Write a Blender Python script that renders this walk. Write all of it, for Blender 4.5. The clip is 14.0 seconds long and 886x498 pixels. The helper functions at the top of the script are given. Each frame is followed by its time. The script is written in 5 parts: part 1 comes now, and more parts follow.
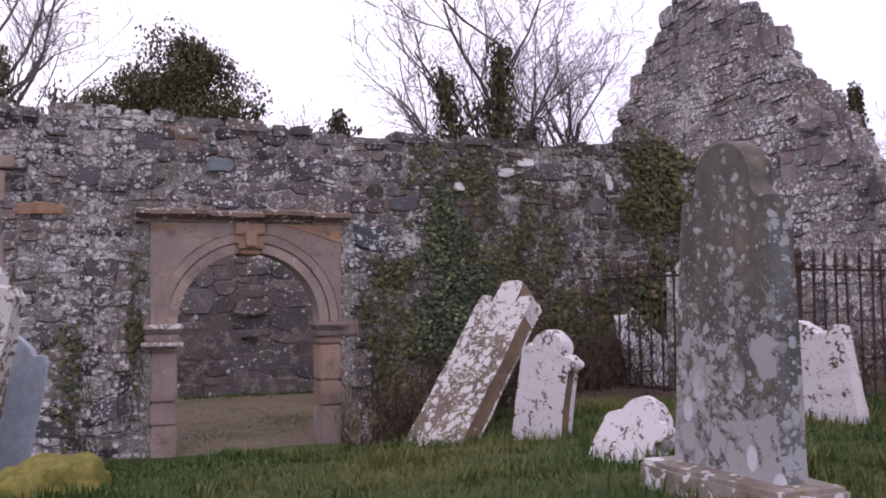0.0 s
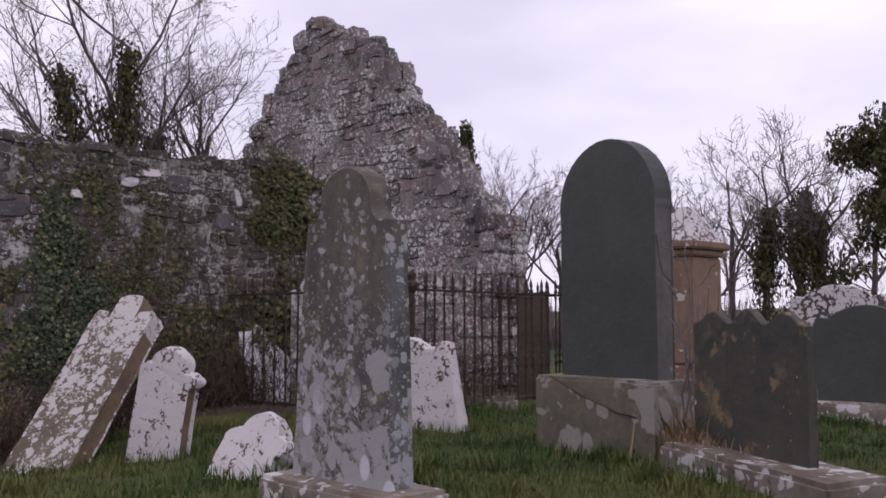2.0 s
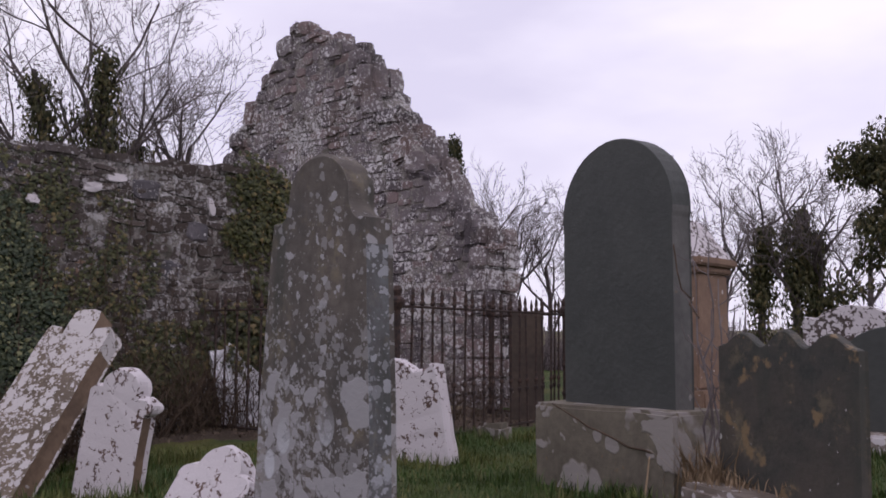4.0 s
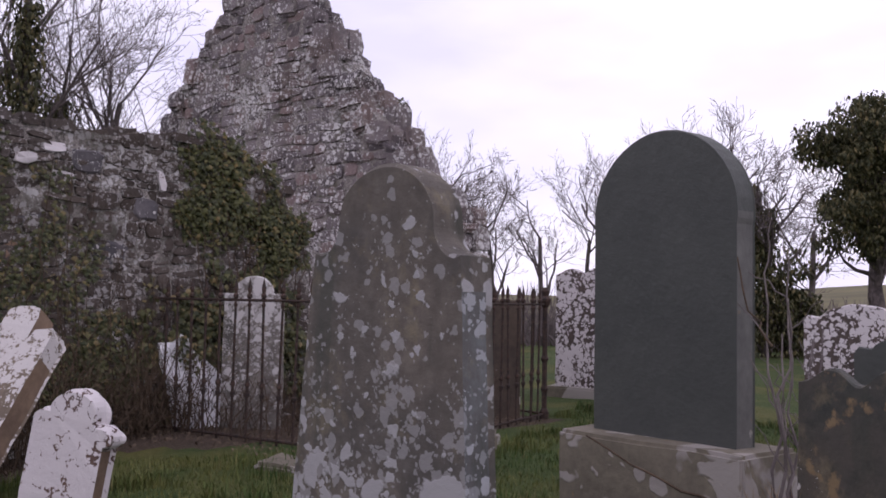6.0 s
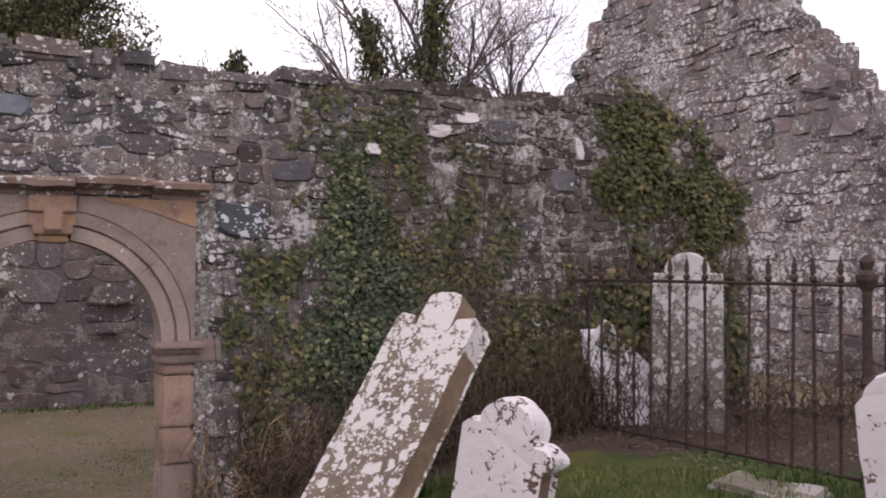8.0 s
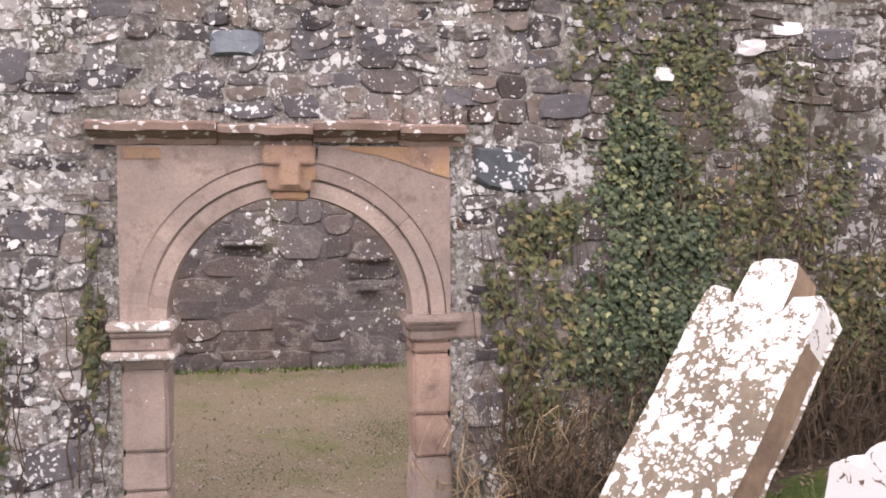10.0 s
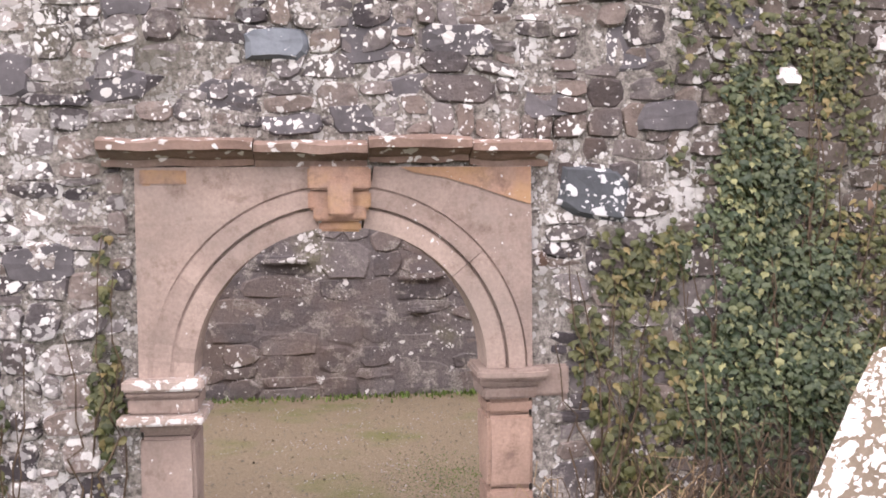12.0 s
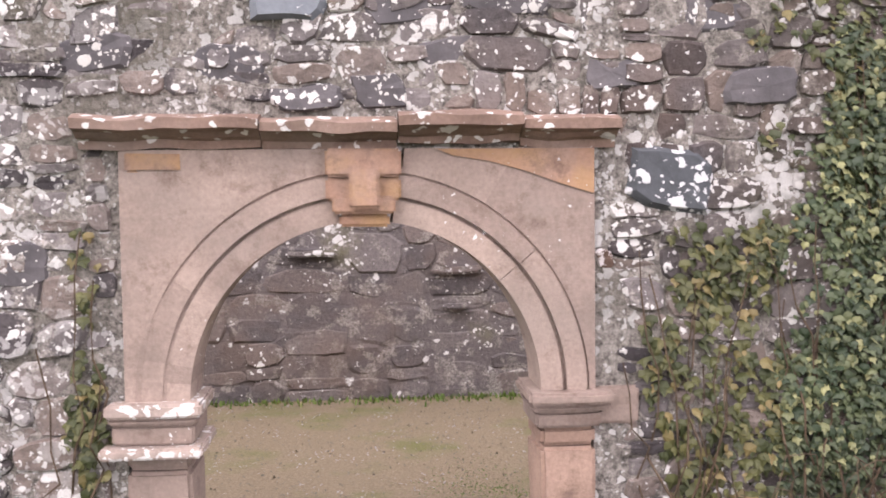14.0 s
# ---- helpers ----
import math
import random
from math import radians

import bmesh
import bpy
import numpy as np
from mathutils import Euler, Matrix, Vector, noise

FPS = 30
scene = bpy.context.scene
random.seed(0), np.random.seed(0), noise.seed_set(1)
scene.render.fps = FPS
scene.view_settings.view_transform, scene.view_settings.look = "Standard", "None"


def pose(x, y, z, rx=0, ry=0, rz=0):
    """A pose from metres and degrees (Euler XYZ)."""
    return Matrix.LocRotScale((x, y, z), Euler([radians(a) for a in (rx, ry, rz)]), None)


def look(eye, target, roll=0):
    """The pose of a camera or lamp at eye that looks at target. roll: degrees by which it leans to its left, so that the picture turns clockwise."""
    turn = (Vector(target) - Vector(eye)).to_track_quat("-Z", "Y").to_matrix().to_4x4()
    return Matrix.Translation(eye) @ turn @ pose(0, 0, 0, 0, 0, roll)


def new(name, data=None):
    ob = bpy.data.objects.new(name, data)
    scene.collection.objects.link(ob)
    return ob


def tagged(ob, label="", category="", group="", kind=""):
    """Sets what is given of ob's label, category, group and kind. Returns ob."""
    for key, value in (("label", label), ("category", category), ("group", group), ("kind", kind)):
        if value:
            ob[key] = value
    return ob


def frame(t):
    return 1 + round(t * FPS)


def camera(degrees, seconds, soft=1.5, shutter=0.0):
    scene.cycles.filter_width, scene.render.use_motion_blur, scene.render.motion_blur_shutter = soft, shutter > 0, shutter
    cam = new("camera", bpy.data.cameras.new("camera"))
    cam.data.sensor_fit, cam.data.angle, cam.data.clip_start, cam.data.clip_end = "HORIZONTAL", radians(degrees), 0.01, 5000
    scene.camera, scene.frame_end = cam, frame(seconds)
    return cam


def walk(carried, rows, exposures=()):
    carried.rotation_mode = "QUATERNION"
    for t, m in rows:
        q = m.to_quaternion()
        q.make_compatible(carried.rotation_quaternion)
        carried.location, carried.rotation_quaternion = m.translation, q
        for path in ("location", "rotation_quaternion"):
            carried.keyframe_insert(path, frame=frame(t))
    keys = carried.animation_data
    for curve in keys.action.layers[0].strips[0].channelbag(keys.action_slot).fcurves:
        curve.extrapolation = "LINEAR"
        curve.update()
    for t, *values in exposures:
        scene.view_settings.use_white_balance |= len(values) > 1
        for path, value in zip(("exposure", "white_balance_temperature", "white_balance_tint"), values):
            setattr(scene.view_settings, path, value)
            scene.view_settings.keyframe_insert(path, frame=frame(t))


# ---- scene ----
cam = camera(51.2, 14.0, 1.75, 0.12)
PATH = [
    (0, (-1.483, -9.03, 1.384), (-0.758, -7.17, 1.506), -0.8),
    (0.5, (-1.467, -9.12, 1.382), (-0.534, -7.355, 1.505), -0.6),
    (1, (-1.512, -9.073, 1.386), (-0.358, -7.445, 1.518), -0.5),
    (1.5, (-1.469, -9.052, 1.381), (-0.156, -7.55, 1.525), -0.4),
    (2, (-1.506, -9.07, 1.385), (-0.117, -7.639, 1.535), -0.3),
    (2.5, (-1.472, -9.019, 1.387), (-0.079, -7.593, 1.544), -0.1),
    (3, (-1.304, -8.941, 1.371), (0.077, -7.505, 1.545), -0.1),
    (5.3, (-0.816, -7.855, 1.589), (0.662, -6.52, 1.769), 0.7),
    (5.5, (-0.789, -7.768, 1.657), (0.7, -6.443, 1.821), 0.8),
    (6, (-0.78, -7.574, 1.698), (0.743, -6.282, 1.806), 1.0),
    (6.5, (-0.691, -7.419, 1.649), (0.832, -6.123, 1.707), 0.5),
    (7, (-0.437, -7.142, 1.708), (0.957, -5.71, 1.762), 0.3),
    (7.5, (-0.331, -6.844, 1.735), (0.813, -5.204, 1.793), 0.2),
    (8, (-0.297, -6.456, 1.75), (0.571, -4.655, 1.791), 0.3),
    (8.5, (-0.165, -6.128, 1.706), (0.447, -4.223, 1.721), -0.2),
    (9, (-0.107, -5.857, 1.8), (0.378, -3.917, 1.757), -0.2),
    (9.2, (-0.082, -5.731, 1.802), (0.382, -3.786, 1.748), -0.2),
    (11.3, (0.035, -4.65, 1.939), (0.194, -2.659, 1.841), -0.6),
    (11.5, (-0.03, -4.57, 1.974), (0.165, -2.583, 1.867), -0.6),
    (12, (-0.043, -4.35, 1.969), (0.205, -2.366, 1.897), -0.6),
    (12.5, (0.091, -4.169, 2.022), (0.349, -2.186, 1.968), -0.4),
    (13, (0.103, -3.976, 2.03), (0.382, -1.997, 1.966), -0.4),
    (13.5, (0.002, -3.764, 1.975), (0.3, -1.788, 1.881), -0.5),
    (14, (0.003, -3.618, 1.986), (0.179, -1.629, 1.888), -0.7),
]
walk(cam, [(t, look(eye, target, roll)) for t, eye, target, roll in PATH], [(0, 0.1, 6150, 24), (1.5, -0.28, 6250, 21), (3, -0.45, 6280, 20), (5.5, -0.26, 6150, 22), (7, 0.0, 6400, 21), (8, 0.34, 6700, 17), (9, 1.0, 6900, 14), (11.5, 1.58, 6900, 14.5), (14, 1.64, 6900, 14.5)])

# ---- world, sun ----
SUN_AZ, SUN_EL = 215.0, 48.0      # compass-like: degrees from +y towards +x, and height
world = bpy.data.worlds.new("overcast_sky")
scene.world = world
world.use_nodes = True
wt = world.node_tree
wt.nodes.clear()
w_out = wt.nodes.new("ShaderNodeOutputWorld")
w_bg = wt.nodes.new("ShaderNodeBackground")
w_sky = wt.nodes.new("ShaderNodeTexSky")
w_sky.sky_type = "NISHITA"
w_sky.sun_disc = False
w_sky.sun_elevation = radians(SUN_EL)
w_sky.sun_rotation = radians(SUN_AZ)
w_coord = wt.nodes.new("ShaderNodeTexCoord")
w_noise = wt.nodes.new("ShaderNodeTexNoise")
w_noise.inputs["Scale"].default_value = 2.2
w_noise.inputs["Detail"].default_value = 5.0
w_map = wt.nodes.new("ShaderNodeMapping")
w_map.inputs["Scale"].default_value = (1.0, 1.0, 3.0)
w_ramp = wt.nodes.new("ShaderNodeValToRGB")
w_ramp.color_ramp.elements[0].position = 0.30
w_ramp.color_ramp.elements[0].color = (9.0, 8.7, 10.1, 1)
w_ramp.color_ramp.elements[1].position = 0.62
w_ramp.color_ramp.elements[1].color = (12.4, 12.0, 12.7, 1)
w_mix = wt.nodes.new("ShaderNodeMix")
w_mix.data_type = "RGBA"
w_mix.inputs["Factor"].default_value = 0.93
wt.links.new(w_coord.outputs["Generated"], w_map.inputs["Vector"])
wt.links.new(w_map.outputs["Vector"], w_noise.inputs["Vector"])
wt.links.new(w_noise.outputs["Fac"], w_ramp.inputs["Fac"])
wt.links.new(w_sky.outputs["Color"], w_mix.inputs["A"])
wt.links.new(w_ramp.outputs["Color"], w_mix.inputs["B"])
wt.links.new(w_mix.outputs["Result"], w_bg.inputs["Color"])
wt.links.new(w_bg.outputs["Background"], w_out.inputs["Surface"])
w_bg.inputs["Strength"].default_value = 0.115

sun = new("sun", bpy.data.lights.new("sun", "SUN"))
sun.data.energy = 0.4
sun.data.angle = radians(25)
sun.data.color = (1.0, 0.96, 0.92)
_az, _el = radians(SUN_AZ), radians(SUN_EL)
sun_way = Vector((math.sin(_az) * math.cos(_el), math.cos(_az) * math.cos(_el), math.sin(_el)))
sun.matrix_world = look(sun_way * 60, (0, 0, 0))


# ---- materials ----
def smooth(a, b, x):
    k = min(1.0, max(0.0, (x - a) / (b - a)))
    return k * k * (3 - 2 * k)


class Nodes:
    """Short hand for a node material."""

    def __init__(self, name, rough=0.9):
        self.m = bpy.data.materials.new(name)
        self.m.use_nodes = True
        self.t = self.m.node_tree
        self.b = self.t.nodes["Principled BSDF"]
        self.b.inputs["Roughness"].default_value = rough
        self.b.inputs["Specular IOR Level"].default_value = 0.25
        self.co = self.t.nodes.new("ShaderNodeTexCoord").outputs["Object"]

    def node(self, kind, **values):
        n = self.t.nodes.new(kind)
        for k, v in values.items():
            n.inputs[k].default_value = v
        return n

    def stretch(self, scale):
        n = self.node("ShaderNodeMapping", Scale=scale)
        self.t.links.new(self.co, n.inputs["Vector"])
        return n.outputs["Vector"]

    def noise(self, scale, detail=4.0, rough=0.6, co=None):
        n = self.node("ShaderNodeTexNoise", Scale=scale, Detail=detail, Roughness=rough)
        self.t.links.new(co or self.co, n.inputs["Vector"])
        return n.outputs["Fac"]

    def cells(self, scale, co=None):
        n = self.node("ShaderNodeTexVoronoi", Scale=scale)
        self.t.links.new(co or self.co, n.inputs["Vector"])
        return n.outputs["Distance"]

    def lichen(self, scale, cover, patch=1.3, edge=0.06, climb=0.0):
        """Mask of roundish lichen spots of all sizes, thicker in some patches than in others."""
        wob = self.node("ShaderNodeTexNoise", Scale=scale * 1.6, Detail=3.0)
        self.t.links.new(self.co, wob.inputs["Vector"])
        add = self.node("ShaderNodeVectorMath")
        add.operation = "MULTIPLY_ADD"
        add.inputs[1].default_value = (0.9 / scale,) * 3
        self.t.links.new(wob.outputs["Color"], add.inputs[0])
        self.t.links.new(self.co, add.inputs[2])
        where = self.math("MULTIPLY", self.math("SUBTRACT", self.noise(patch, 3, 0.55), 0.5), 1.5)
        if climb:
            # thicker on the lower part of the stone
            split = self.t.nodes.new("ShaderNodeSeparateXYZ")
            self.t.links.new(self.co, split.inputs[0])
            where = self.math("ADD", where, self.math("MULTIPLY", self.math("SUBTRACT", 0.65, split.outputs[2]), climb))
        out = None
        for k, part_cover in ((1.0, 0.0), (2.4, -0.03)):
            v = self.node("ShaderNodeTexVoronoi", Scale=scale * k)
            self.t.links.new(add.outputs[0], v.inputs["Vector"])
            grey = self.t.nodes.new("ShaderNodeSeparateColor")
            self.t.links.new(v.outputs["Color"], grey.inputs[0])
            size = self.math("ADD", self.math("MULTIPLY", grey.outputs[0], 0.95), v.outputs["Distance"])
            level = self.math("SUBTRACT", self.math("ADD", where, cover + part_cover + 0.5), size)
            m = self.ramp(level, 0.0, edge)
            out = m if out is None else self.mix(1.0, out, m, "LIGHTEN")
        return out

    def ramp(self, value, lo, hi, c0=(0, 0, 0), c1=(1, 1, 1)):
        n = self.node("ShaderNodeValToRGB")
        e = n.color_ramp.elements
        e[0].position, e[1].position = lo, hi
        e[0].color, e[1].color = (*c0, 1), (*c1, 1)
        self.t.links.new(value, n.inputs["Fac"])
        return n.outputs["Color"]

    def mix(self, fac, a, b, blend="MIX"):
        n = self.node("ShaderNodeMix")
        n.data_type, n.blend_type = "RGBA", blend
        for socket, v in (("Factor", fac), ("A", a), ("B", b)):
            if isinstance(v, tuple):
                n.inputs[socket].default_value = (*v, 1)
            elif isinstance(v, (int, float)):
                n.inputs[socket].default_value = v
            else:
                self.t.links.new(v, n.inputs[socket])
        return n.outputs["Result"]

    def math(self, op, a, b=0.0):
        n = self.node("ShaderNodeMath")
        n.operation = op
        for i, v in enumerate((a, b)):
            if isinstance(v, (int, float)):
                n.inputs[i].default_value = v
            else:
                self.t.links.new(v, n.inputs[i])
        return n.outputs[0]

    def random(self):
        """A value that differs from piece to piece, joined or single."""
        a = self.t.nodes.new("ShaderNodeObjectInfo").outputs["Random"]
        b = self.t.nodes.new("ShaderNodeNewGeometry").outputs["Random Per Island"]
        return self.math("FRACT", self.math("ADD", a, b))

    def done(self, colour, bump=None, strength=0.4, distance=0.02):
        if isinstance(colour, tuple):
            self.b.inputs["Base Color"].default_value = (*colour, 1)
        else:
            self.t.links.new(colour, self.b.inputs["Base Color"])
        if bump is not None:
            n = self.node("ShaderNodeBump", Strength=strength, Distance=distance)
            self.t.links.new(bump, n.inputs["Height"])
            self.t.links.new(n.outputs["Normal"], self.b.inputs["Normal"])
        return self.m


LICHEN = (0.58, 0.56, 0.555)


def rubble_material(name, dark, light, warm, lichen, seed_scale=1.0, stain=None, lime=False):
    """Field stone: every stone its own grey or brown, crossed by blotches of white lichen."""
    n = Nodes(name)
    r = n.random()
    stone = n.mix(n.ramp(r, 0.1, 0.9), dark, light)
    stone = n.mix(n.ramp(n.math("FRACT", n.math("MULTIPLY", r, 7.3)), 0.72, 0.8), stone, warm)
    grain = n.noise(28, 6, 0.7)
    stone = n.mix(0.75, stone, n.ramp(grain, 0.3, 0.75, (0.5, 0.48, 0.5), (1.3, 1.25, 1.25)), "MULTIPLY")
    green = n.ramp(n.noise(1.3, 4, 0.6), 0.58, 0.72)
    stone = n.mix(n.mix(0.5, (0.0, 0.0, 0.0), green), stone, (0.16, 0.15, 0.08))
    grit = n.noise(48, 5, 0.8)
    smear = n.mix(n.ramp(grit, 0.36, 0.62), (0.075, 0.066, 0.064), (0.36, 0.325, 0.305))
    stone = n.mix(n.ramp(n.noise(5.5, 6, 0.7), 0.535, 0.60), stone, smear)
    stone = n.mix(n.ramp(n.noise(1.1, 3, 0.6), 0.50, 0.68), stone, n.mix(0.5, stone, (0.16, 0.115, 0.095)))
    mask = n.lichen(17 * seed_scale, lichen)
    if stain:
        # a long dark brown stain, with less lichen, along part of the wall
        split = n.t.nodes.new("ShaderNodeSeparateXYZ")
        n.t.links.new(n.co, split.inputs[0])
        ragged = n.math("ADD", split.outputs[0], n.math("MULTIPLY", n.math("SUBTRACT", n.noise(1.4, 4, 0.65), 0.5), 3.0))
        span = n.node("ShaderNodeMapRange")
        span.inputs[1].default_value, span.inputs[2].default_value = stain
        n.t.links.new(ragged, span.inputs[0])
        stone = n.mix(n.math("MULTIPLY", span.outputs[0], 0.78), stone, (0.062, 0.048, 0.038))
        mask = n.mix(n.math("MULTIPLY", span.outputs[0], 0.6), mask, (0.0, 0.0, 0.0))
        # and a limewashed, lichen-white stretch at the other side of the door
        pale = n.node("ShaderNodeMapRange")
        pale.inputs[1].default_value, pale.inputs[2].default_value = -0.5, -1.4
        n.t.links.new(ragged, pale.inputs[0])
        mask = n.mix(n.math("MULTIPLY", pale.outputs[0], 0.45), mask, n.mix(1.0, mask, n.lichen(12, 0.22), "LIGHTEN"))
    if lime:
        # white lime that has run out of the joints
        run = n.ramp(n.noise(3.4, 7, 0.72, n.stretch((1.0, 1.0, 1.5))), 0.635, 0.66)
        stone = n.mix(n.math("MULTIPLY", run, 0.75), stone, LICHEN)
    stone = n.mix(mask, stone, LICHEN)
    return n.done(stone, n.math("ADD", grain, n.math("MULTIPLY", mask, 0.15)), 0.7, 0.03)


M_WALL = rubble_material("wall_rubble", (0.055, 0.049, 0.053), (0.20, 0.182, 0.182), (0.20, 0.166, 0.150), 0.06, 1.0, (1.0, 2.6))
M_GABLE = rubble_material("gable_rubble", (0.115, 0.102, 0.106), (0.25, 0.222, 0.225), (0.25, 0.195, 0.185), 0.11)
M_BACK = rubble_material("back_rubble", (0.10, 0.09, 0.092), (0.17, 0.152, 0.150), (0.165, 0.138, 0.13), -0.17, 0.6, None, True)


def mortar_material():
    n = Nodes("old_lime_mortar")
    g = n.noise(38, 6, 0.75)
    c = n.mix(n.ramp(g, 0.36, 0.62), (0.08, 0.072, 0.068), (0.42, 0.38, 0.35))
    c = n.mix(n.lichen(18, 0.10), c, LICHEN)
    c = n.mix(n.ramp(n.noise(1.6, 3), 0.5, 0.7), c, (0.12, 0.11, 0.09))
    return n.done(c, g, 0.9, 0.04)


M_MORTAR = mortar_material()


def sandstone_material(name, a, b, lichen=-0.42, scale=24, ochre=0.0):
    n = Nodes(name)
    r = n.random()
    c = n.mix(r, a, b)
    c = n.mix(0.6, c, n.ramp(n.noise(3, 5), 0.3, 0.75, (0.42, 0.40, 0.40), (1.3, 1.24, 1.24)), "MULTIPLY")
    c = n.mix(0.5, c, n.ramp(n.noise(60, 3), 0.3, 0.7, (0.7, 0.7, 0.7), (1.15, 1.15, 1.15)), "MULTIPLY")
    grey = n.ramp(n.noise(1.7, 4), 0.5, 0.72)
    c = n.mix(n.mix(0.55, (0.0, 0.0, 0.0), grey), c, (0.25, 0.21, 0.19))
    if ochre:
        c = n.mix(n.math("MULTIPLY", n.ramp(n.noise(4.5, 5, 0.6), 0.45, 0.62), ochre), c, (0.36, 0.225, 0.105))
    c = n.mix(n.lichen(scale, lichen), c, LICHEN)
    c = n.mix(n.ramp(n.noise(7, 6, 0.75), 0.54, 0.70), c, n.mix(0.7, c, (0.12, 0.08, 0.065)))
    return n.done(c, n.noise(35, 6, 0.7), 0.35, 0.02)


M_SAND = sandstone_material("pink_sandstone", (0.27, 0.212, 0.186), (0.35, 0.278, 0.242))
M_RED = sandstone_material("red_sandstone", (0.30, 0.182, 0.132), (0.35, 0.218, 0.16), ochre=0.55)
M_JAMB = sandstone_material("worn_red_jamb_stone", (0.285, 0.195, 0.155), (0.33, 0.235, 0.19))
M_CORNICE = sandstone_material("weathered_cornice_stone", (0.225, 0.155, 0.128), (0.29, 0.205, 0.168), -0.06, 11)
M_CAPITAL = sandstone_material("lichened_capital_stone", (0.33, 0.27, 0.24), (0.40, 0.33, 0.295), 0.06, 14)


def headstone_material(name, base, dark, lichen, amount, scale, spots=0.0, orange=0.0, rough=0.85, streaks=False, grain=0.6, climb=0.0, ovals=None):
    """Grave stone with patches of lichen: amount is how far they spread."""
    n = Nodes(name, rough)
    g = n.noise(18, 6, 0.7)
    c = n.mix(n.ramp(n.noise(2.2, 4), 0.35, 0.7), dark, base)
    c = n.mix(grain, c, n.ramp(g, 0.3, 0.75, (0.6, 0.6, 0.6), (1.2, 1.2, 1.2)), "MULTIPLY")
    mask = n.lichen(scale, amount, 1.9, 0.06, climb)
    if streaks:
        c = n.mix(n.ramp(n.noise(11, 7, 0.75), 0.42, 0.60), n.mix(0.55, c, (0.085, 0.075, 0.066)), c)
        c = n.mix(n.mix(0.6, (0.0, 0.0, 0.0), n.ramp(n.noise(5, 5, 0.7), 0.55, 0.66)), c, n.mix(0.6, c, (0.24, 0.195, 0.12)))
        run = n.noise(2.6, 5, 0.6, n.stretch((3.0, 3.0, 0.35)))
        c = n.mix(n.ramp(run, 0.52, 0.66), c, n.mix(0.65, c, (0.055, 0.058, 0.050)))
        fine = n.lichen(24, amount, 3.0, 0.06, climb)
        c = n.mix(fine, c, n.mix(0.55, c, lichen))
    c = n.mix(mask, c, lichen)
    if orange:
        c = n.mix(n.ramp(n.noise(6, 4), 0.72 - orange, 0.78 - orange), c, (0.21, 0.15, 0.085))
    if spots:
        s = n.ramp(n.cells(7.0, n.stretch((1.0, 1.0, 0.65))), spots - 0.03, spots, (1, 1, 1), (0, 0, 0))
        c = n.mix(s, c, lichen)
    if ovals:
        # large white lichen rosettes that keep to the foot of the stone
        split = n.t.nodes.new("ShaderNodeSeparateXYZ")
        n.t.links.new(n.co, split.inputs[0])
        foot = n.ramp(n.math("ADD", split.outputs[2], n.math("MULTIPLY", n.noise(2.2, 2), 0.35)), 0.36, 0.66, (1, 1, 1), (0, 0, 0))
        rosette = n.ramp(n.cells(6.0, n.stretch((1.0, 1.0, 0.62))), 0.27, 0.30, (1, 1, 1), (0, 0, 0))
        c = n.mix(n.mix(1.0, rosette, foot, "MULTIPLY"), c, ovals)
    return n.done(c, n.math("ADD", g, mask), 0.35, 0.015)


WHITE_LICHEN = (0.57, 0.53, 0.54)
M_GREY_STONE = headstone_material("lichened_grey_stone", (0.205, 0.172, 0.142), (0.10, 0.092, 0.084), (0.33, 0.32, 0.325), 0.23, 9.0, 0.0, 0.0, 0.85, True, 0.8, 0.55, (0.52, 0.53, 0.56))
M_GREY_SIDE = headstone_material("speckled_blue_grey_stone", (0.20, 0.205, 0.21), (0.10, 0.105, 0.108), (0.31, 0.315, 0.33), 0.10, 19.0, 0.0, 0.0, 0.8, True, 0.7, 0.1, (0.56, 0.57, 0.60))
# slate edges, about twice as pale as the slate face
M_SLATE_SIDE = headstone_material("paler_slate_edge", (0.15, 0.145, 0.138), (0.10, 0.098, 0.094), (0.26, 0.25, 0.24), -0.3, 7.0, 0.0, 0.03, 0.7, False, 0.5)
M_SLAB = headstone_material("lichened_brown_slab", (0.225, 0.18, 0.138), (0.14, 0.112, 0.085), (0.51, 0.48, 0.47), 0.42, 17.0, 0.0, 0.02, 0.85, False, 0.6, -0.28)
M_WHITE = headstone_material("white_lichen_stone", (0.20, 0.13, 0.10), (0.10, 0.065, 0.055), WHITE_LICHEN, 0.78, 15.0)
M_SPECKLED = headstone_material("speckled_lichen_stone", (0.125, 0.096, 0.086), (0.08, 0.064, 0.058), WHITE_LICHEN, 0.44, 14.0)
M_SLATE = headstone_material("dark_slate", (0.076, 0.080, 0.074), (0.060, 0.064, 0.060), (0.09, 0.095, 0.09), -0.9, 4.0, 0.0, 0.0, 0.6, False, 0.2)
M_BLOCK = headstone_material("grey_field_block", (0.135, 0.122, 0.13), (0.075, 0.070, 0.077), (0.5, 0.48, 0.47), 0.0, 20.0)
M_GREYBLUE = headstone_material("grey_blue_block", (0.17, 0.185, 0.21), (0.12, 0.13, 0.15), (0.45, 0.45, 0.46), -0.25, 14.0)
M_DARKBROWN = headstone_material("dark_brown_stone", (0.11, 0.082, 0.062), (0.07, 0.055, 0.045), (0.3, 0.27, 0.25), -0.3, 9.0)
M_SPOTTED_SLATE = headstone_material("spotted_slate_block", (0.085, 0.09, 0.10), (0.07, 0.075, 0.085), (0.5, 0.5, 0.52), 0.0, 14.0)
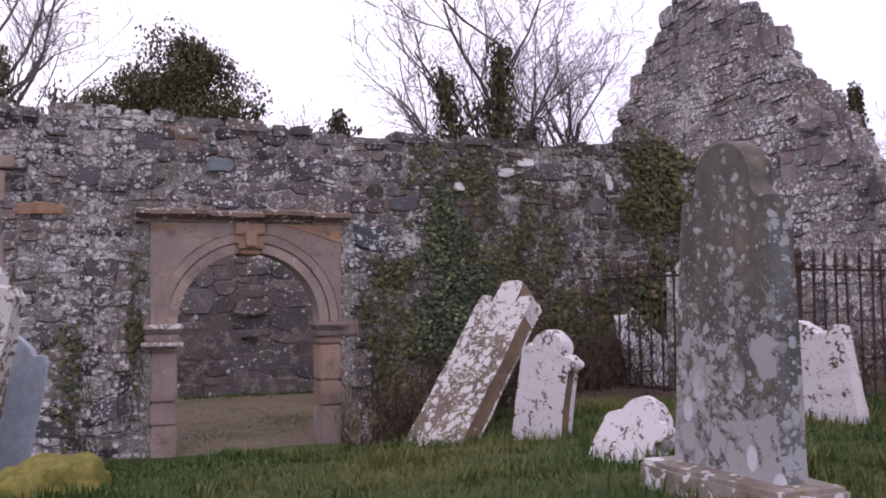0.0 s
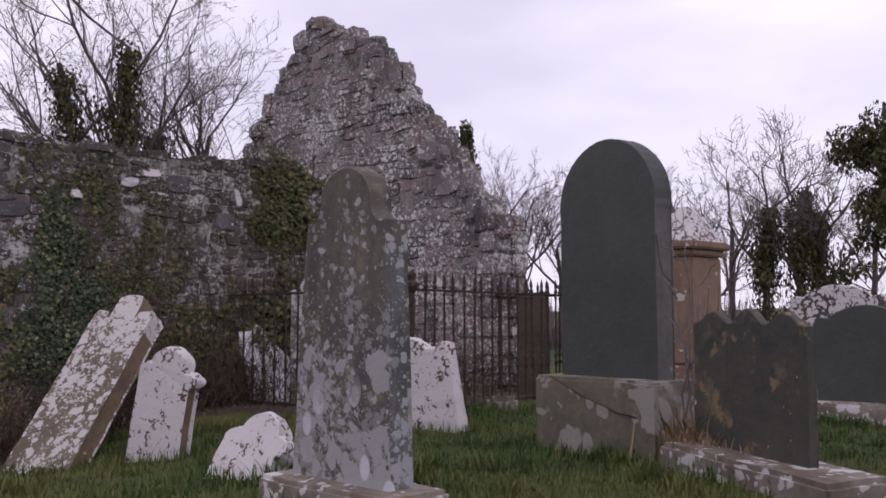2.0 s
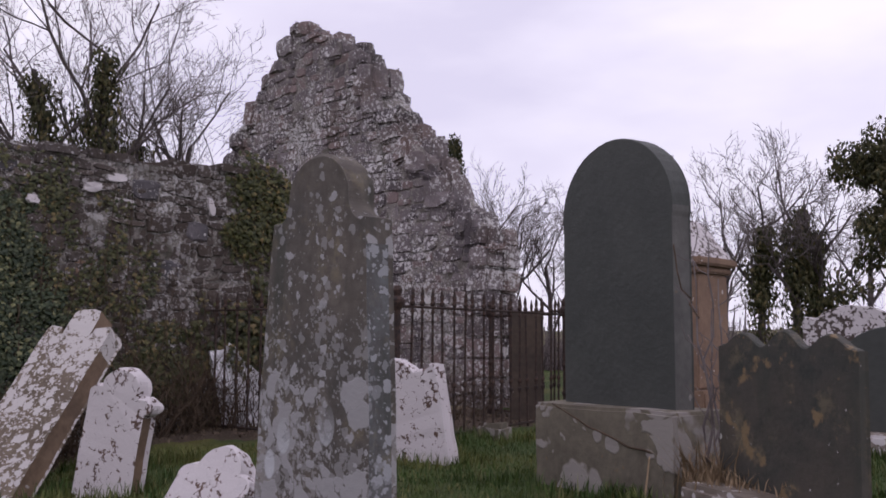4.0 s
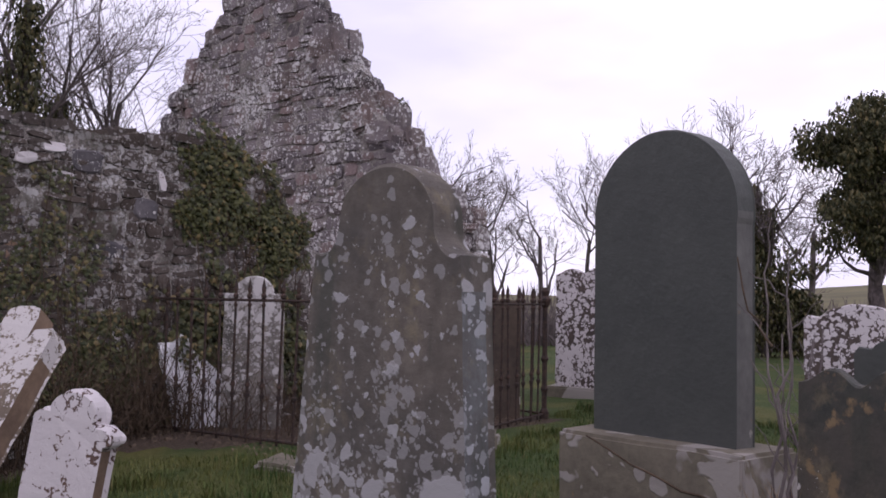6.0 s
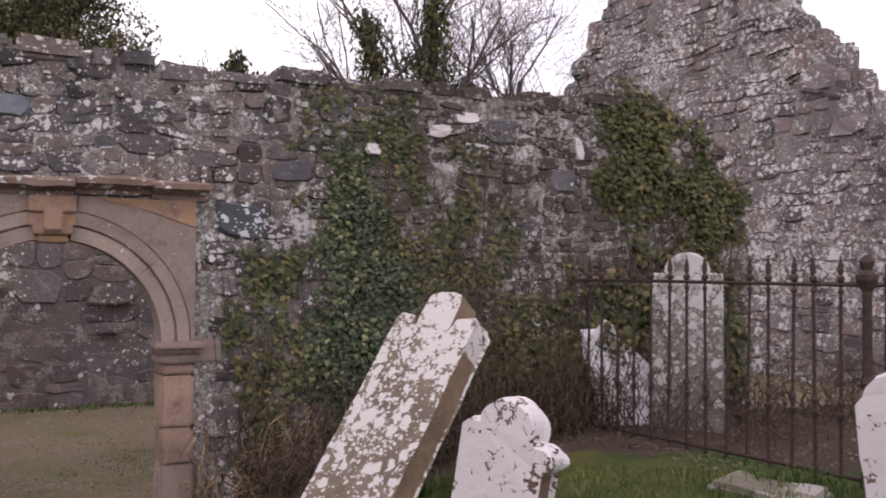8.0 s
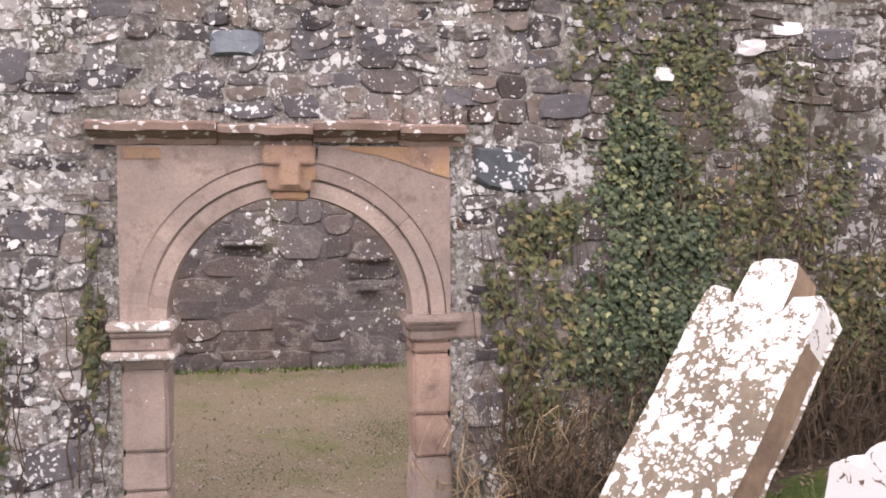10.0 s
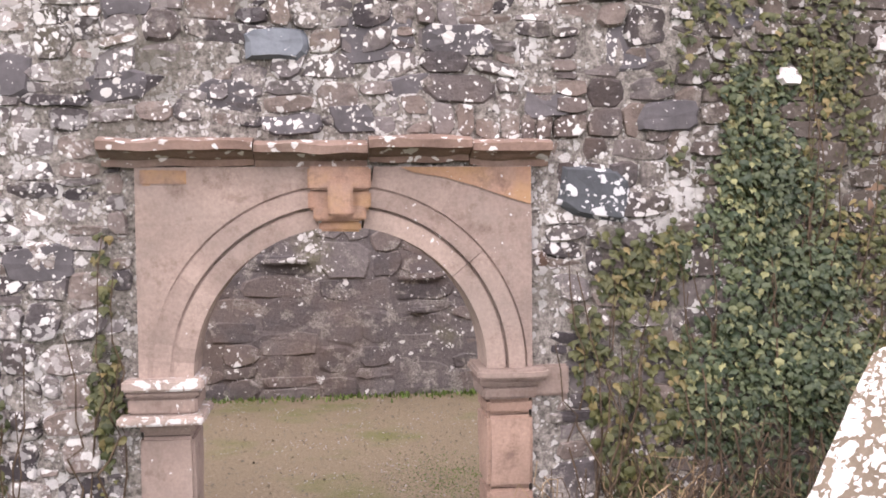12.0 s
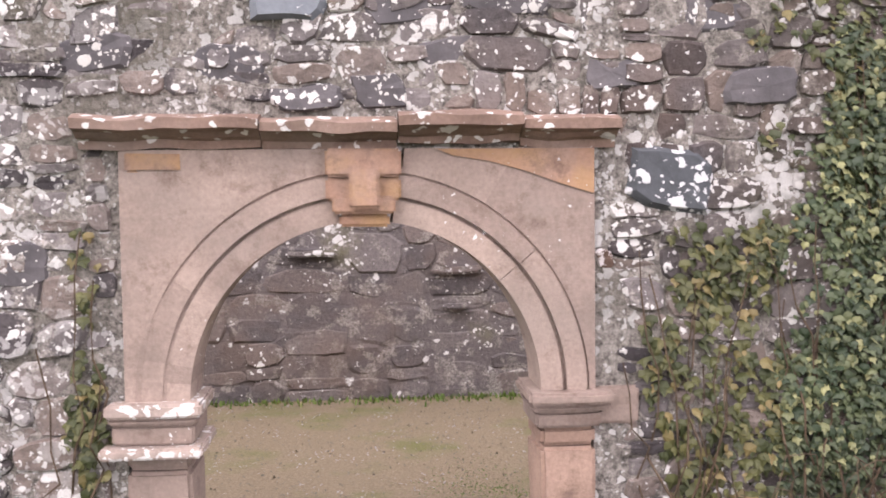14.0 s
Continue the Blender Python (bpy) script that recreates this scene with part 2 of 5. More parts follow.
M_WAVY = headstone_material("weathered_slate", (0.10, 0.085, 0.065), (0.05, 0.055, 0.05), (0.5, 0.48, 0.46), -0.36, 9.0, 0.04, 0.12, 0.75, True)
M_CONCRETE = headstone_material("patched_render", (0.20, 0.175, 0.135), (0.13, 0.115, 0.09), (0.30, 0.275, 0.255), 0.28, 2.2, 0.0, 0.04)
M_BROWNSTONE = headstone_material("brown_pedestal_stone", (0.27, 0.18, 0.125), (0.20, 0.13, 0.095), (0.5, 0.45, 0.42), -0.2, 7.0)
M_BLUESLATE = headstone_material("pale_blue_slate", (0.40, 0.43, 0.48), (0.31, 0.345, 0.40), (0.5, 0.5, 0.52), -0.3, 6.0)
M_LIMESTONE = headstone_material("white_marble", (0.75, 0.74, 0.78), (0.66, 0.65, 0.68), (0.8, 0.79, 0.82), 0.3, 6.0)
M_TALL = headstone_material("bleached_grey_stone", (0.30, 0.275, 0.255), (0.20, 0.18, 0.165), (0.50, 0.475, 0.47), 0.12, 9.0, 0.0, 0.02, 0.85, True, 0.6, -0.35)
M_LEDGER = headstone_material("muddy_ledger_stone", (0.30, 0.265, 0.235), (0.13, 0.10, 0.075), (0.50, 0.47, 0.465), 0.12, 7.0, 0.0, 0.06)
M_KERB = headstone_material("pale_kerb_stone", (0.40, 0.36, 0.33), (0.19, 0.15, 0.12), (0.58, 0.55, 0.55), 0.22, 9.0, 0.0, 0.05)


def plain(name, a, b, scale, rough, metal=0.0, bump=0.3):
    n = Nodes(name, rough)
    n.b.inputs["Metallic"].default_value = metal
    v = n.noise(scale, 5, 0.65)
    c = n.mix(n.ramp(v, 0.35, 0.68), a, b)
    return n.done(c, v, bump, 0.01)


M_IRON = plain("rusted_wrought_iron", (0.022, 0.019, 0.019), (0.075, 0.045, 0.034), 30, 0.75)
M_BARK = plain("bark", (0.055, 0.045, 0.045), (0.13, 0.105, 0.10), 9, 0.9)
M_TWIG = plain("twigs", (0.12, 0.10, 0.10), (0.20, 0.17, 0.165), 6, 0.9)
M_STRAW = plain("dry_stalks", (0.20, 0.14, 0.085), (0.34, 0.25, 0.16), 15, 0.85)
M_DEAD = plain("dead_bramble", (0.045, 0.032, 0.023), (0.105, 0.072, 0.048), 15, 0.9)
M_LEAF = plain("dry_fallen_leaves", (0.085, 0.06, 0.042), (0.19, 0.145, 0.10), 8, 0.85)
M_HILL = plain("far_hillside", (0.10, 0.09, 0.05), (0.16, 0.14, 0.07), 0.05, 1.0)


def leaf_material(name, a, b, c2, rough=0.45, patchy=None):
    n = Nodes(name, rough)
    r = n.random()
    c = n.mix(n.ramp(r, 0.15, 0.7), a, b)
    c = n.mix(n.ramp(r, 0.80, 0.98), c, c2)
    c = n.mix(0.5, c, n.ramp(n.noise(3, 3), 0.3, 0.7, (0.6, 0.6, 0.6), (1.3, 1.3, 1.2)), "MULTIPLY")
    if patchy:
        c = n.mix(n.ramp(n.noise(0.9, 3), 0.5, 0.62), c, n.mix(0.6, c, patchy))
    return n.done(c)


M_IVY = leaf_material("ivy_leaves", (0.026, 0.040, 0.022), (0.070, 0.086, 0.046), (0.20, 0.20, 0.10), 0.42)
M_IVY_GREEN = leaf_material("wall_top_ivy_leaves", (0.030, 0.036, 0.013), (0.075, 0.078, 0.027), (0.16, 0.12, 0.05), 0.5)
M_IVY_DULL = leaf_material("sparse_ivy_leaves", (0.035, 0.042, 0.018), (0.085, 0.085, 0.035), (0.17, 0.13, 0.06))
M_YEW = leaf_material("evergreen_leaves", (0.034, 0.038, 0.018), (0.082, 0.078, 0.034), (0.15, 0.12, 0.055), 0.7)
M_SIDE = headstone_material("bare_brown_stone", (0.24, 0.165, 0.11), (0.15, 0.105, 0.075), (0.4, 0.36, 0.33), -0.26, 8.0)
M_GRASS = leaf_material("grass_blades", (0.032, 0.066, 0.013), (0.062, 0.098, 0.023), (0.16, 0.145, 0.06), 0.6, (0.16, 0.15, 0.045))
M_WEED = leaf_material("green_weed", (0.06, 0.10, 0.02), (0.10, 0.15, 0.03), (0.16, 0.16, 0.06), 0.6)


def ground_material():
    n = Nodes("grassy_earth", 0.95)
    f = n.noise(24, 6, 0.7)
    grass = n.mix(n.ramp(f, 0.3, 0.7), (0.025, 0.044, 0.010), (0.07, 0.098, 0.025))
    moss = n.mix(n.ramp(f, 0.3, 0.7), (0.07, 0.072, 0.018), (0.13, 0.125, 0.038))
    grass = n.mix(n.ramp(n.noise(0.8, 3), 0.5, 0.66), grass, moss)
    return n.done(grass, f, 0.9, 0.05)


def gravel_material():
    n = Nodes("trodden_gravel", 0.95)
    f = n.noise(45, 5, 0.75)
    c = n.mix(n.ramp(f, 0.3, 0.7), (0.12, 0.092, 0.060), (0.27, 0.215, 0.15))
    c = n.mix(n.ramp(n.noise(30, 4, 0.7), 0.68, 0.72), c, (0.5, 0.45, 0.4))
    moss = n.ramp(n.noise(0.75, 4, 0.6), 0.50, 0.62)
    c = n.mix(n.mix(0.7, (0.0, 0.0, 0.0), moss), c, (0.11, 0.125, 0.035))
    return n.done(c, f, 0.8, 0.03)


def litter_material():
    n = Nodes("leaf_litter", 0.95)
    f = n.noise(30, 6, 0.75)
    c = n.mix(n.ramp(f, 0.35, 0.68), (0.034, 0.025, 0.019), (0.135, 0.096, 0.07))
    return n.done(c, f, 0.9, 0.05)


M_GROUND, M_GRAVEL, M_LITTER = ground_material(), gravel_material(), litter_material()
M_MOSS = plain("moss_cushion", (0.10, 0.10, 0.02), (0.22, 0.18, 0.05), 20, 0.95, 0, 0.8)


# ---- mesh helpers ----
def mesh_object(name, verts, faces, material, parent=None, label="", smooth_faces=False):
    me = bpy.data.meshes.new(name)
    me.from_pydata(verts, [], faces)
    me.materials.append(material)
    if smooth_faces:
        me.polygons.foreach_set("use_smooth", [True] * len(me.polygons))
    ob = new(name, me)
    ob.parent = parent
    if label:
        ob["label"] = label
    return ob


def part(name, bm, material, parent=None, label="", smooth_faces=False):
    me = bpy.data.meshes.new(name)
    bmesh.ops.recalc_face_normals(bm, faces=bm.faces)
    bm.to_mesh(me)
    bm.free()
    me.materials.append(material)
    if smooth_faces:
        me.polygons.foreach_set("use_smooth", [True] * len(me.polygons))
    ob = new(name, me)
    ob.parent = parent
    if label:
        ob["label"] = label
    return ob


def rough_box(x0, x1, y0, y1, z0, z1, cuts=3, wobble=0.01, bevel=0.015, scale=4.0):
    """A stone block with bevelled, slightly uneven faces."""
    bm = bmesh.new()
    bmesh.ops.create_cube(bm, size=1.0)
    for v in bm.verts:
        v.co = Vector((x0 if v.co.x < 0 else x1, y0 if v.co.y < 0 else y1, z0 if v.co.z < 0 else z1))
    if bevel:
        bmesh.ops.bevel(bm, geom=list(bm.edges), offset=bevel, segments=2, affect="EDGES")
    if cuts:
        bmesh.ops.subdivide_edges(bm, edges=[e for e in bm.edges if e.calc_length() > 0.12], cuts=cuts, use_grid_fill=True)
    if wobble:
        for v in bm.verts:
            v.co += noise.noise_vector(v.co * scale) * wobble
    return bm


def empty(name, x, y, z, rz=0.0, rx=0.0, ry=0.0):
    ob = new(name)
    ob.empty_display_size = 0.1
    ob.matrix_world = pose(x, y, z, rx, ry, rz)
    return ob


# ---- ground ----
def height(x, y):
    edge = 0.03 + 0.42 * smooth(1.0, 3.6, x)
    if y > -0.1:
        out = edge
    else:
        bank = smooth(1.0, 2.9, x)
        out = edge + (0.46 - edge) * (bank * smooth(-0.1, -2.0, y) + (1 - bank) * smooth(0.2, -4.4, y))
    out += 0.10 * math.exp(-((x - 1.3) ** 2 + (y + 5.8) ** 2) / 1.6)
    out -= 0.40 * smooth(-6.9, -8.9, y) * smooth(1.2, -0.6, x)
    out -= 0.22 * smooth(-1.2, -3.5, x) * smooth(-6.0, -3.0, y)
    inside = smooth(-0.05, 0.6, y) * smooth(5.6, 4.4, x) * smooth(9.0, 7.5, y)
    out = out * (1 - inside) + 0.02 * inside
    out += 0.03 * noise.noise(Vector((x * 0.9, y * 0.9, 0.0))) * (1 - inside) + 0.008 * noise.noise(Vector((x * 3, y * 3, 1.0)))
    far = smooth(20, 120, math.hypot(x - 2, y + 3))
    return out * (1 - far) - 2.0 * far


def spread(lo, hi, step, out):
    """Coordinates that are close together inside lo..hi and reach far beyond."""
    mid = list(np.arange(lo, hi + step / 2, step))
    k, d, left, right = step, step, [], []
    while d < out:
        k *= 1.5
        d += k
        left.append(lo - d)
        right.append(hi + d)
    return left[::-1] + mid + right


def build_ground():
    xs, ys = spread(-7, 12, 0.16, 3000), spread(-12, 8, 0.16, 3000)
    verts = [(x, y, height(x, y)) for y in ys for x in xs]
    w = len(xs)
    faces = [(j * w + i, j * w + i + 1, (j + 1) * w + i + 1, (j + 1) * w + i) for j in range(len(ys) - 1) for i in range(w - 1)]
    g = mesh_object("ground", verts, faces, M_GROUND, smooth_faces=True)
    g.data.materials.append(M_GRAVEL)
    g.data.materials.append(M_LITTER)
    for p in g.data.polygons:
        x, y, _ = p.center
        wob = 0.35 * noise.noise(Vector((x * 1.3, y * 1.3, 3.0)))
        if -7.5 < x < 8.2 and 0.0 + wob * 0.4 < y < 6:
            p.material_index = 1
        elif (1.0 + wob < x < 8.0 and -0.75 + wob * 0.8 - 0.6 * smooth(3.0, 4.2, x) < y <= 0.1 + wob * 0.3) or (4.35 + wob * 0.3 < x < 7.5 and -2.3 + wob < y < 0):
            p.material_index = 2
    tagged(g, "uneven grassy churchyard ground with moss and bare earth", "ground", kind="structure")


build_ground()


# ---- rubble walls ----
def split_stones(u0, u1, v0, v1, rng, big, out):
    w, h = u1 - u0, v1 - v0
    max_w, max_h = big * rng.uniform(0.75, 2.1), big * rng.uniform(0.35, 1.0)
    if w > max_w and w > h * 0.9:
        c = u0 + w * rng.uniform(0.33, 0.67)
        split_stones(u0, c, v0, v1, rng, big, out)
        split_stones(c, u1, v0, v1, rng, big, out)
    elif h > max_h:
        c = v0 + h * rng.uniform(0.33, 0.67)
        split_stones(u0, u1, v0, c, rng, big, out)
        split_stones(u0, u1, c, v1, rng, big, out)
    elif w > max_w:
        c = u0 + w * rng.uniform(0.35, 0.65)
        split_stones(u0, c, v0, v1, rng, big, out)
        split_stones(c, u1, v0, v1, rng, big, out)
    else:
        out.append((u0, u1, v0, v1))


def warp(u, v):
    a = noise.noise_vector(Vector((u * 1.7, v * 2.3, 7.0)))
    b = noise.noise_vector(Vector((u * 6.0, v * 6.0, 2.0)))
    return u + 0.07 * a.x + 0.022 * b.x, v + 0.06 * a.y + 0.018 * b.y


def stone_shape(rect, rng, place, proud, sides=10, gap=0.0, square=(3.2, 8.0)):
    """Vertices and faces of one field stone; place(u, v, d) lays it into the wall."""
    u0, u1, v0, v1 = rect
    cu, cv, hw, hh = (u0 + u1) / 2, (v0 + v1) / 2, (u1 - u0) / 2 - gap, (v1 - v0) / 2 - gap
    d = proud * rng.uniform(0.25, 1.0)
    tilt_u, tilt_v = rng.uniform(-0.25, 0.25) * proud, rng.uniform(-0.25, 0.25) * proud
    power = rng.uniform(*square)
    turn = rng.uniform(0, 0.6)
    rings = ((1.0, -0.07), (1.0, d * 0.35), (rng.uniform(0.80, 0.92), d))
    verts, faces = [], []
    radii = [rng.uniform(0.93, 1.06) for _ in range(sides)]
    for scale, depth in rings:
        for k in range(sides):
            a = turn + 2 * math.pi * k / sides
            c, s = math.cos(a), math.sin(a)
            r = (abs(c) ** power + abs(s) ** power) ** (-1 / power) * radii[k]
            u, v = warp(cu + hw * c * r * scale, cv + hh * s * r * scale)
            verts.append(place(u, v, depth + (tilt_u * c + tilt_v * s if depth > 0 else 0) + (rng.uniform(-0.1, 0.1) * proud if depth == d else 0)))
    u, v = warp(cu, cv)
    verts.append(place(u, v, d * 1.05))
    for ring in range(2):
        for k in range(sides):
            a, b = ring * sides + k, ring * sides + (k + 1) % sides
            faces.append((a, b, b + sides, a + sides))
    for k in range(sides):
        faces.append((2 * sides + k, 2 * sides + (k + 1) % sides, 3 * sides))
    return verts, faces


def lay_stones(rects, rng, place, proud, material, parent, flip, single, name="stone"):
    """Stones for which single() holds become parts of their own, the rest one joined part."""
    jv, jf, made = [], [], 0
    for rect in rects:
        verts, faces = stone_shape(rect, rng, place, proud)
        if flip:
            faces = [f[::-1] for f in faces]
        if single(rect) and made < 300:
            made += 1
            mesh_object(name, verts, faces, material, parent)
        else:
            n = len(jv)
            jv += verts
            jf += [tuple(i + n for i in f) for f in faces]
    if jv:
        tagged(mesh_object("stones", jv, jf, material, parent), kind="stuff")


def core(name, outline_top, u0, u1, v0, step, place, thick, parent, flip, material=None):
    """Mortar body of a wall: a rough front sheet, a back, ends and a top that follow outline_top(u)."""
    us = list(np.linspace(u0, u1, max(2, int((u1 - u0) / step) + 1)))
    rows = 22
    verts, faces = [], []
    for d in (0, 1):
        for j in range(rows):
            for u in us:
                v = v0 + (outline_top(u) - v0) * j / (rows - 1)
                bump = 0.022 * noise.noise(Vector((u * 6, v * 6, 0.0))) + 0.014
                verts.append(place(u, v, bump if d == 0 else -thick + bump))
    w, n = len(us), len(us) * rows
    for j in range(rows - 1):
        for i in range(w - 1):
            a, b, c, e = j * w + i, j * w + i + 1, (j + 1) * w + i + 1, (j + 1) * w + i
            faces += [(a, b, c, e), (n + e, n + c, n + b, n + a)]
        a, e = j * w, (j + 1) * w
        faces.append((a, e, n + e, n + a))
        a, e = j * w + w - 1, (j + 1) * w + w - 1
        faces.append((a, n + a, n + e, e))
    for i in range(w - 1):
        t = (rows - 1) * w + i
        faces.append((t, t + 1, n + t + 1, n + t))
        faces.append((i, n + i, n + i + 1, i + 1))
    if flip:
        faces = [f[::-1] for f in faces]
    return mesh_object(name, verts, faces, material or M_MORTAR, parent)


TOP_X = [-9.0, -4.0, -2.1, -1.4, -0.5, 0.9, 2.2, 3.5, 4.7, 5.0, 5.4, 5.9]
TOP_Z = [3.1, 3.2, 3.15, 3.20, 3.18, 3.06, 3.10, 3.10, 3.18, 3.10, 2.9, 2.3]


def wall_top(x):
    return float(np.interp(x, TOP_X, TOP_Z)) + 0.04 * noise.noise(Vector((x * 2.5, 0, 4)))


def south_place(u, v, d):
    return (u, -d, v)


WALL_T = 0.75
DOOR_L, DOOR_R, DOOR_TOP = -0.90, 0.92, 2.20


def build_arch_wall():
    rng = random.Random(11)
    wall = empty("wall_south", 0, 0, 0)
    tagged(wall, "roofless ruined church wall of lichened grey rubble stone", "wall", kind="structure")
    core("mortar_core", wall_top, -9.0, DOOR_L, -0.4, 0.12, south_place, WALL_T, wall, False)
    core("mortar_core", wall_top, DOOR_R, 5.9, -0.4, 0.12, south_place, WALL_T, wall, False)
    core("mortar_core", wall_top, DOOR_L, DOOR_R, DOOR_TOP - 0.02, 0.12, south_place, WALL_T, wall, False)
    rects = []
    u = -6.0
    while u < 5.8:
        w = rng.uniform(0.7, 1.3)
        split_stones(u, min(u + w, 5.9), -0.2, 3.15, rng, 0.24, rects)
        u += w
    kept = []
    for r in rects:
        cu, cv = (r[0] + r[1]) / 2, (r[2] + r[3]) / 2
        if cv > wall_top(cu) - 0.03:
            continue
        if r[1] > DOOR_L - 0.05 and r[0] < DOOR_R + 0.05 and r[2] < DOOR_TOP + 0.13:
            if cu < DOOR_L - 0.06:
                r = (r[0], DOOR_L - 0.07, r[2], r[3])
            elif cu > DOOR_R + 0.06:
                r = (DOOR_R + 0.07, r[1], r[2], r[3])
            elif cv > DOOR_TOP + 0.2:
                r = (r[0], r[1], DOOR_TOP + 0.17, r[3])
            else:
                continue
            if r[1] - r[0] < 0.05 or r[3] - r[2] < 0.04:
                continue
        kept.append(r)
    near = lambda r: -1.75 < r[0] < 1.9 and r[2] > 0.9 and (r[1] - r[0]) * (r[3] - r[2]) > 0.014
    lay_stones(kept, rng, south_place, 0.040, M_WALL, wall, False, near)
    # coping: rough stones bedded on the wall head
    x = -5.5
    while x < 5.5:
        w = rng.uniform(0.16, 0.46)
        h = rng.uniform(0.06, 0.15)
        z = wall_top(x + w / 2)
        bm = rough_box(x, x + w * 0.94, rng.uniform(-0.07, 0.0), rng.uniform(0.3, 0.5), z - 0.05, z + h * 0.75, 1, 0.03, 0.03, 5)
        part("coping_stone", bm, M_WALL, wall)
        if rng.random() < 0.7:
            bm = rough_box(x, x + w, 0.45, 0.76, z - 0.05, z + rng.uniform(0.02, 0.12), 1, 0.03, 0.03, 5)
            part("coping_stone", bm, M_WALL, wall)
        x += w * rng.uniform(0.95, 1.15)
    for spot, mat, size, lab in (((-0.62, 3.09), M_RED, (0.34, 0.12), "reddish sandstone block"), ((-1.85, 2.30), M_RED, (0.5, 0.13), "reddish sandstone block"),
                                 ((1.25, 2.08), M_SPOTTED_SLATE, (0.36, 0.27), "dark blue slate block spotted with lichen"), ((-0.28, 2.78), M_GREYBLUE, (0.28, 0.15), "smooth blue-grey stone"),
                                 ((2.80, 2.0), M_BROWNSTONE, (0.3, 0.26), "brown sandstone block")):
        u0, v0 = spot[0] - size[0] / 2, spot[1] - size[1] / 2
        verts, faces = stone_shape((u0, u0 + size[0], v0, v0 + size[1]), rng, south_place, 0.06, 14, 0.0, (7.0, 14.0))
        mesh_object("stone", verts, faces, mat, wall, lab)
    for x, z, w, h in ((0.21, 2.81, 0.40, 0.25), (0.60, 2.78, 0.33, 0.20), (1.42, 2.78, 0.27, 0.23), (0.07, 2.42, 0.20, 0.14), (-0.97, 2.56, 0.30, 0.14), (0.38, 2.55, 0.28, 0.12), (-0.45, 2.54, 0.25, 0.13),
                       (-1.5, 2.62, 0.36, 0.22), (-0.2, 2.41, 0.24, 0.10), (-1.35, 1.75, 0.30, 0.16), (1.95, 2.95, 0.34, 0.16), (3.3, 2.85, 0.32, 0.22), (2.9, 2.3, 0.36, 0.16), (3.55, 2.05, 0.42, 0.26),
                       (3.9, 2.45, 0.28, 0.2), (-1.9, 1.2, 0.34, 0.2), (-1.25, 0.5, 0.3, 0.18), (-1.75, 0.35, 0.38, 0.2), (-0.95, 2.95, 0.26, 0.18), (1.0, 2.5, 0.26, 0.13), (1.62, 2.45, 0.3, 0.14), (-2.4, 3.0, 0.34, 0.2)):
        verts, faces = stone_shape((x - w / 2, x + w / 2, z - h / 2, z + h / 2), rng, south_place, 0.046, 14, 0.0, (6.0, 12.0))
        mesh_object("stone", verts, faces, M_BLOCK, wall, "large dark grey block")
    for x, z, w, h in ((2.2, 2.62, 0.13, 0.10), (2.75, 2.82, 0.2, 0.12), (3.12, 2.68, 0.3, 0.08), (3.0, 2.95, 0.22, 0.12), (0.97, 1.73, 0.07, 0.08), (3.55, 1.35, 0.3, 0.22), (4.05, 2.75, 0.06, 0.2)):
        verts, faces = stone_shape((x - w / 2, x + w / 2, z - h / 2, z + h / 2), rng, south_place, 0.07)
        mesh_object("stone", verts, faces, M_WHITE, wall, "stone bleached white by lichen")
    # dressed jamb of a blocked window at the far end
    for k in range(4):
        z = 1.45 + k * 0.3
        part("jamb_stone", rough_box(-2.42, -2.16 + 0.03 * (k % 2), -0.06, 0.05, z, z + 0.29, 1, 0.008, 0.012), M_SAND, wall)
    part("lintel", rough_box(-3.2, -2.06, -0.09, 0.05, 2.65, 2.76, 2, 0.012, 0.012), M_SAND, wall)


GX = 8.2
GAB_Y = [-0.25, -0.2, 0.64, 1.55, 2.43, 2.87, 3.6, 4.2, 4.6, 5.38, 6.57, 7.8, 8.4]
GAB_Z = [2.78, 2.84, 3.62, 4.66, 5.82, 6.17, 6.64, 6.82, 6.64, 5.95, 4.6, 3.2, 2.6]


def gable_top(y):
    return float(np.interp(y, GAB_Y, GAB_Z)) - 0.12


def east_place(u, v, d):
    return (GX - d, u, v)


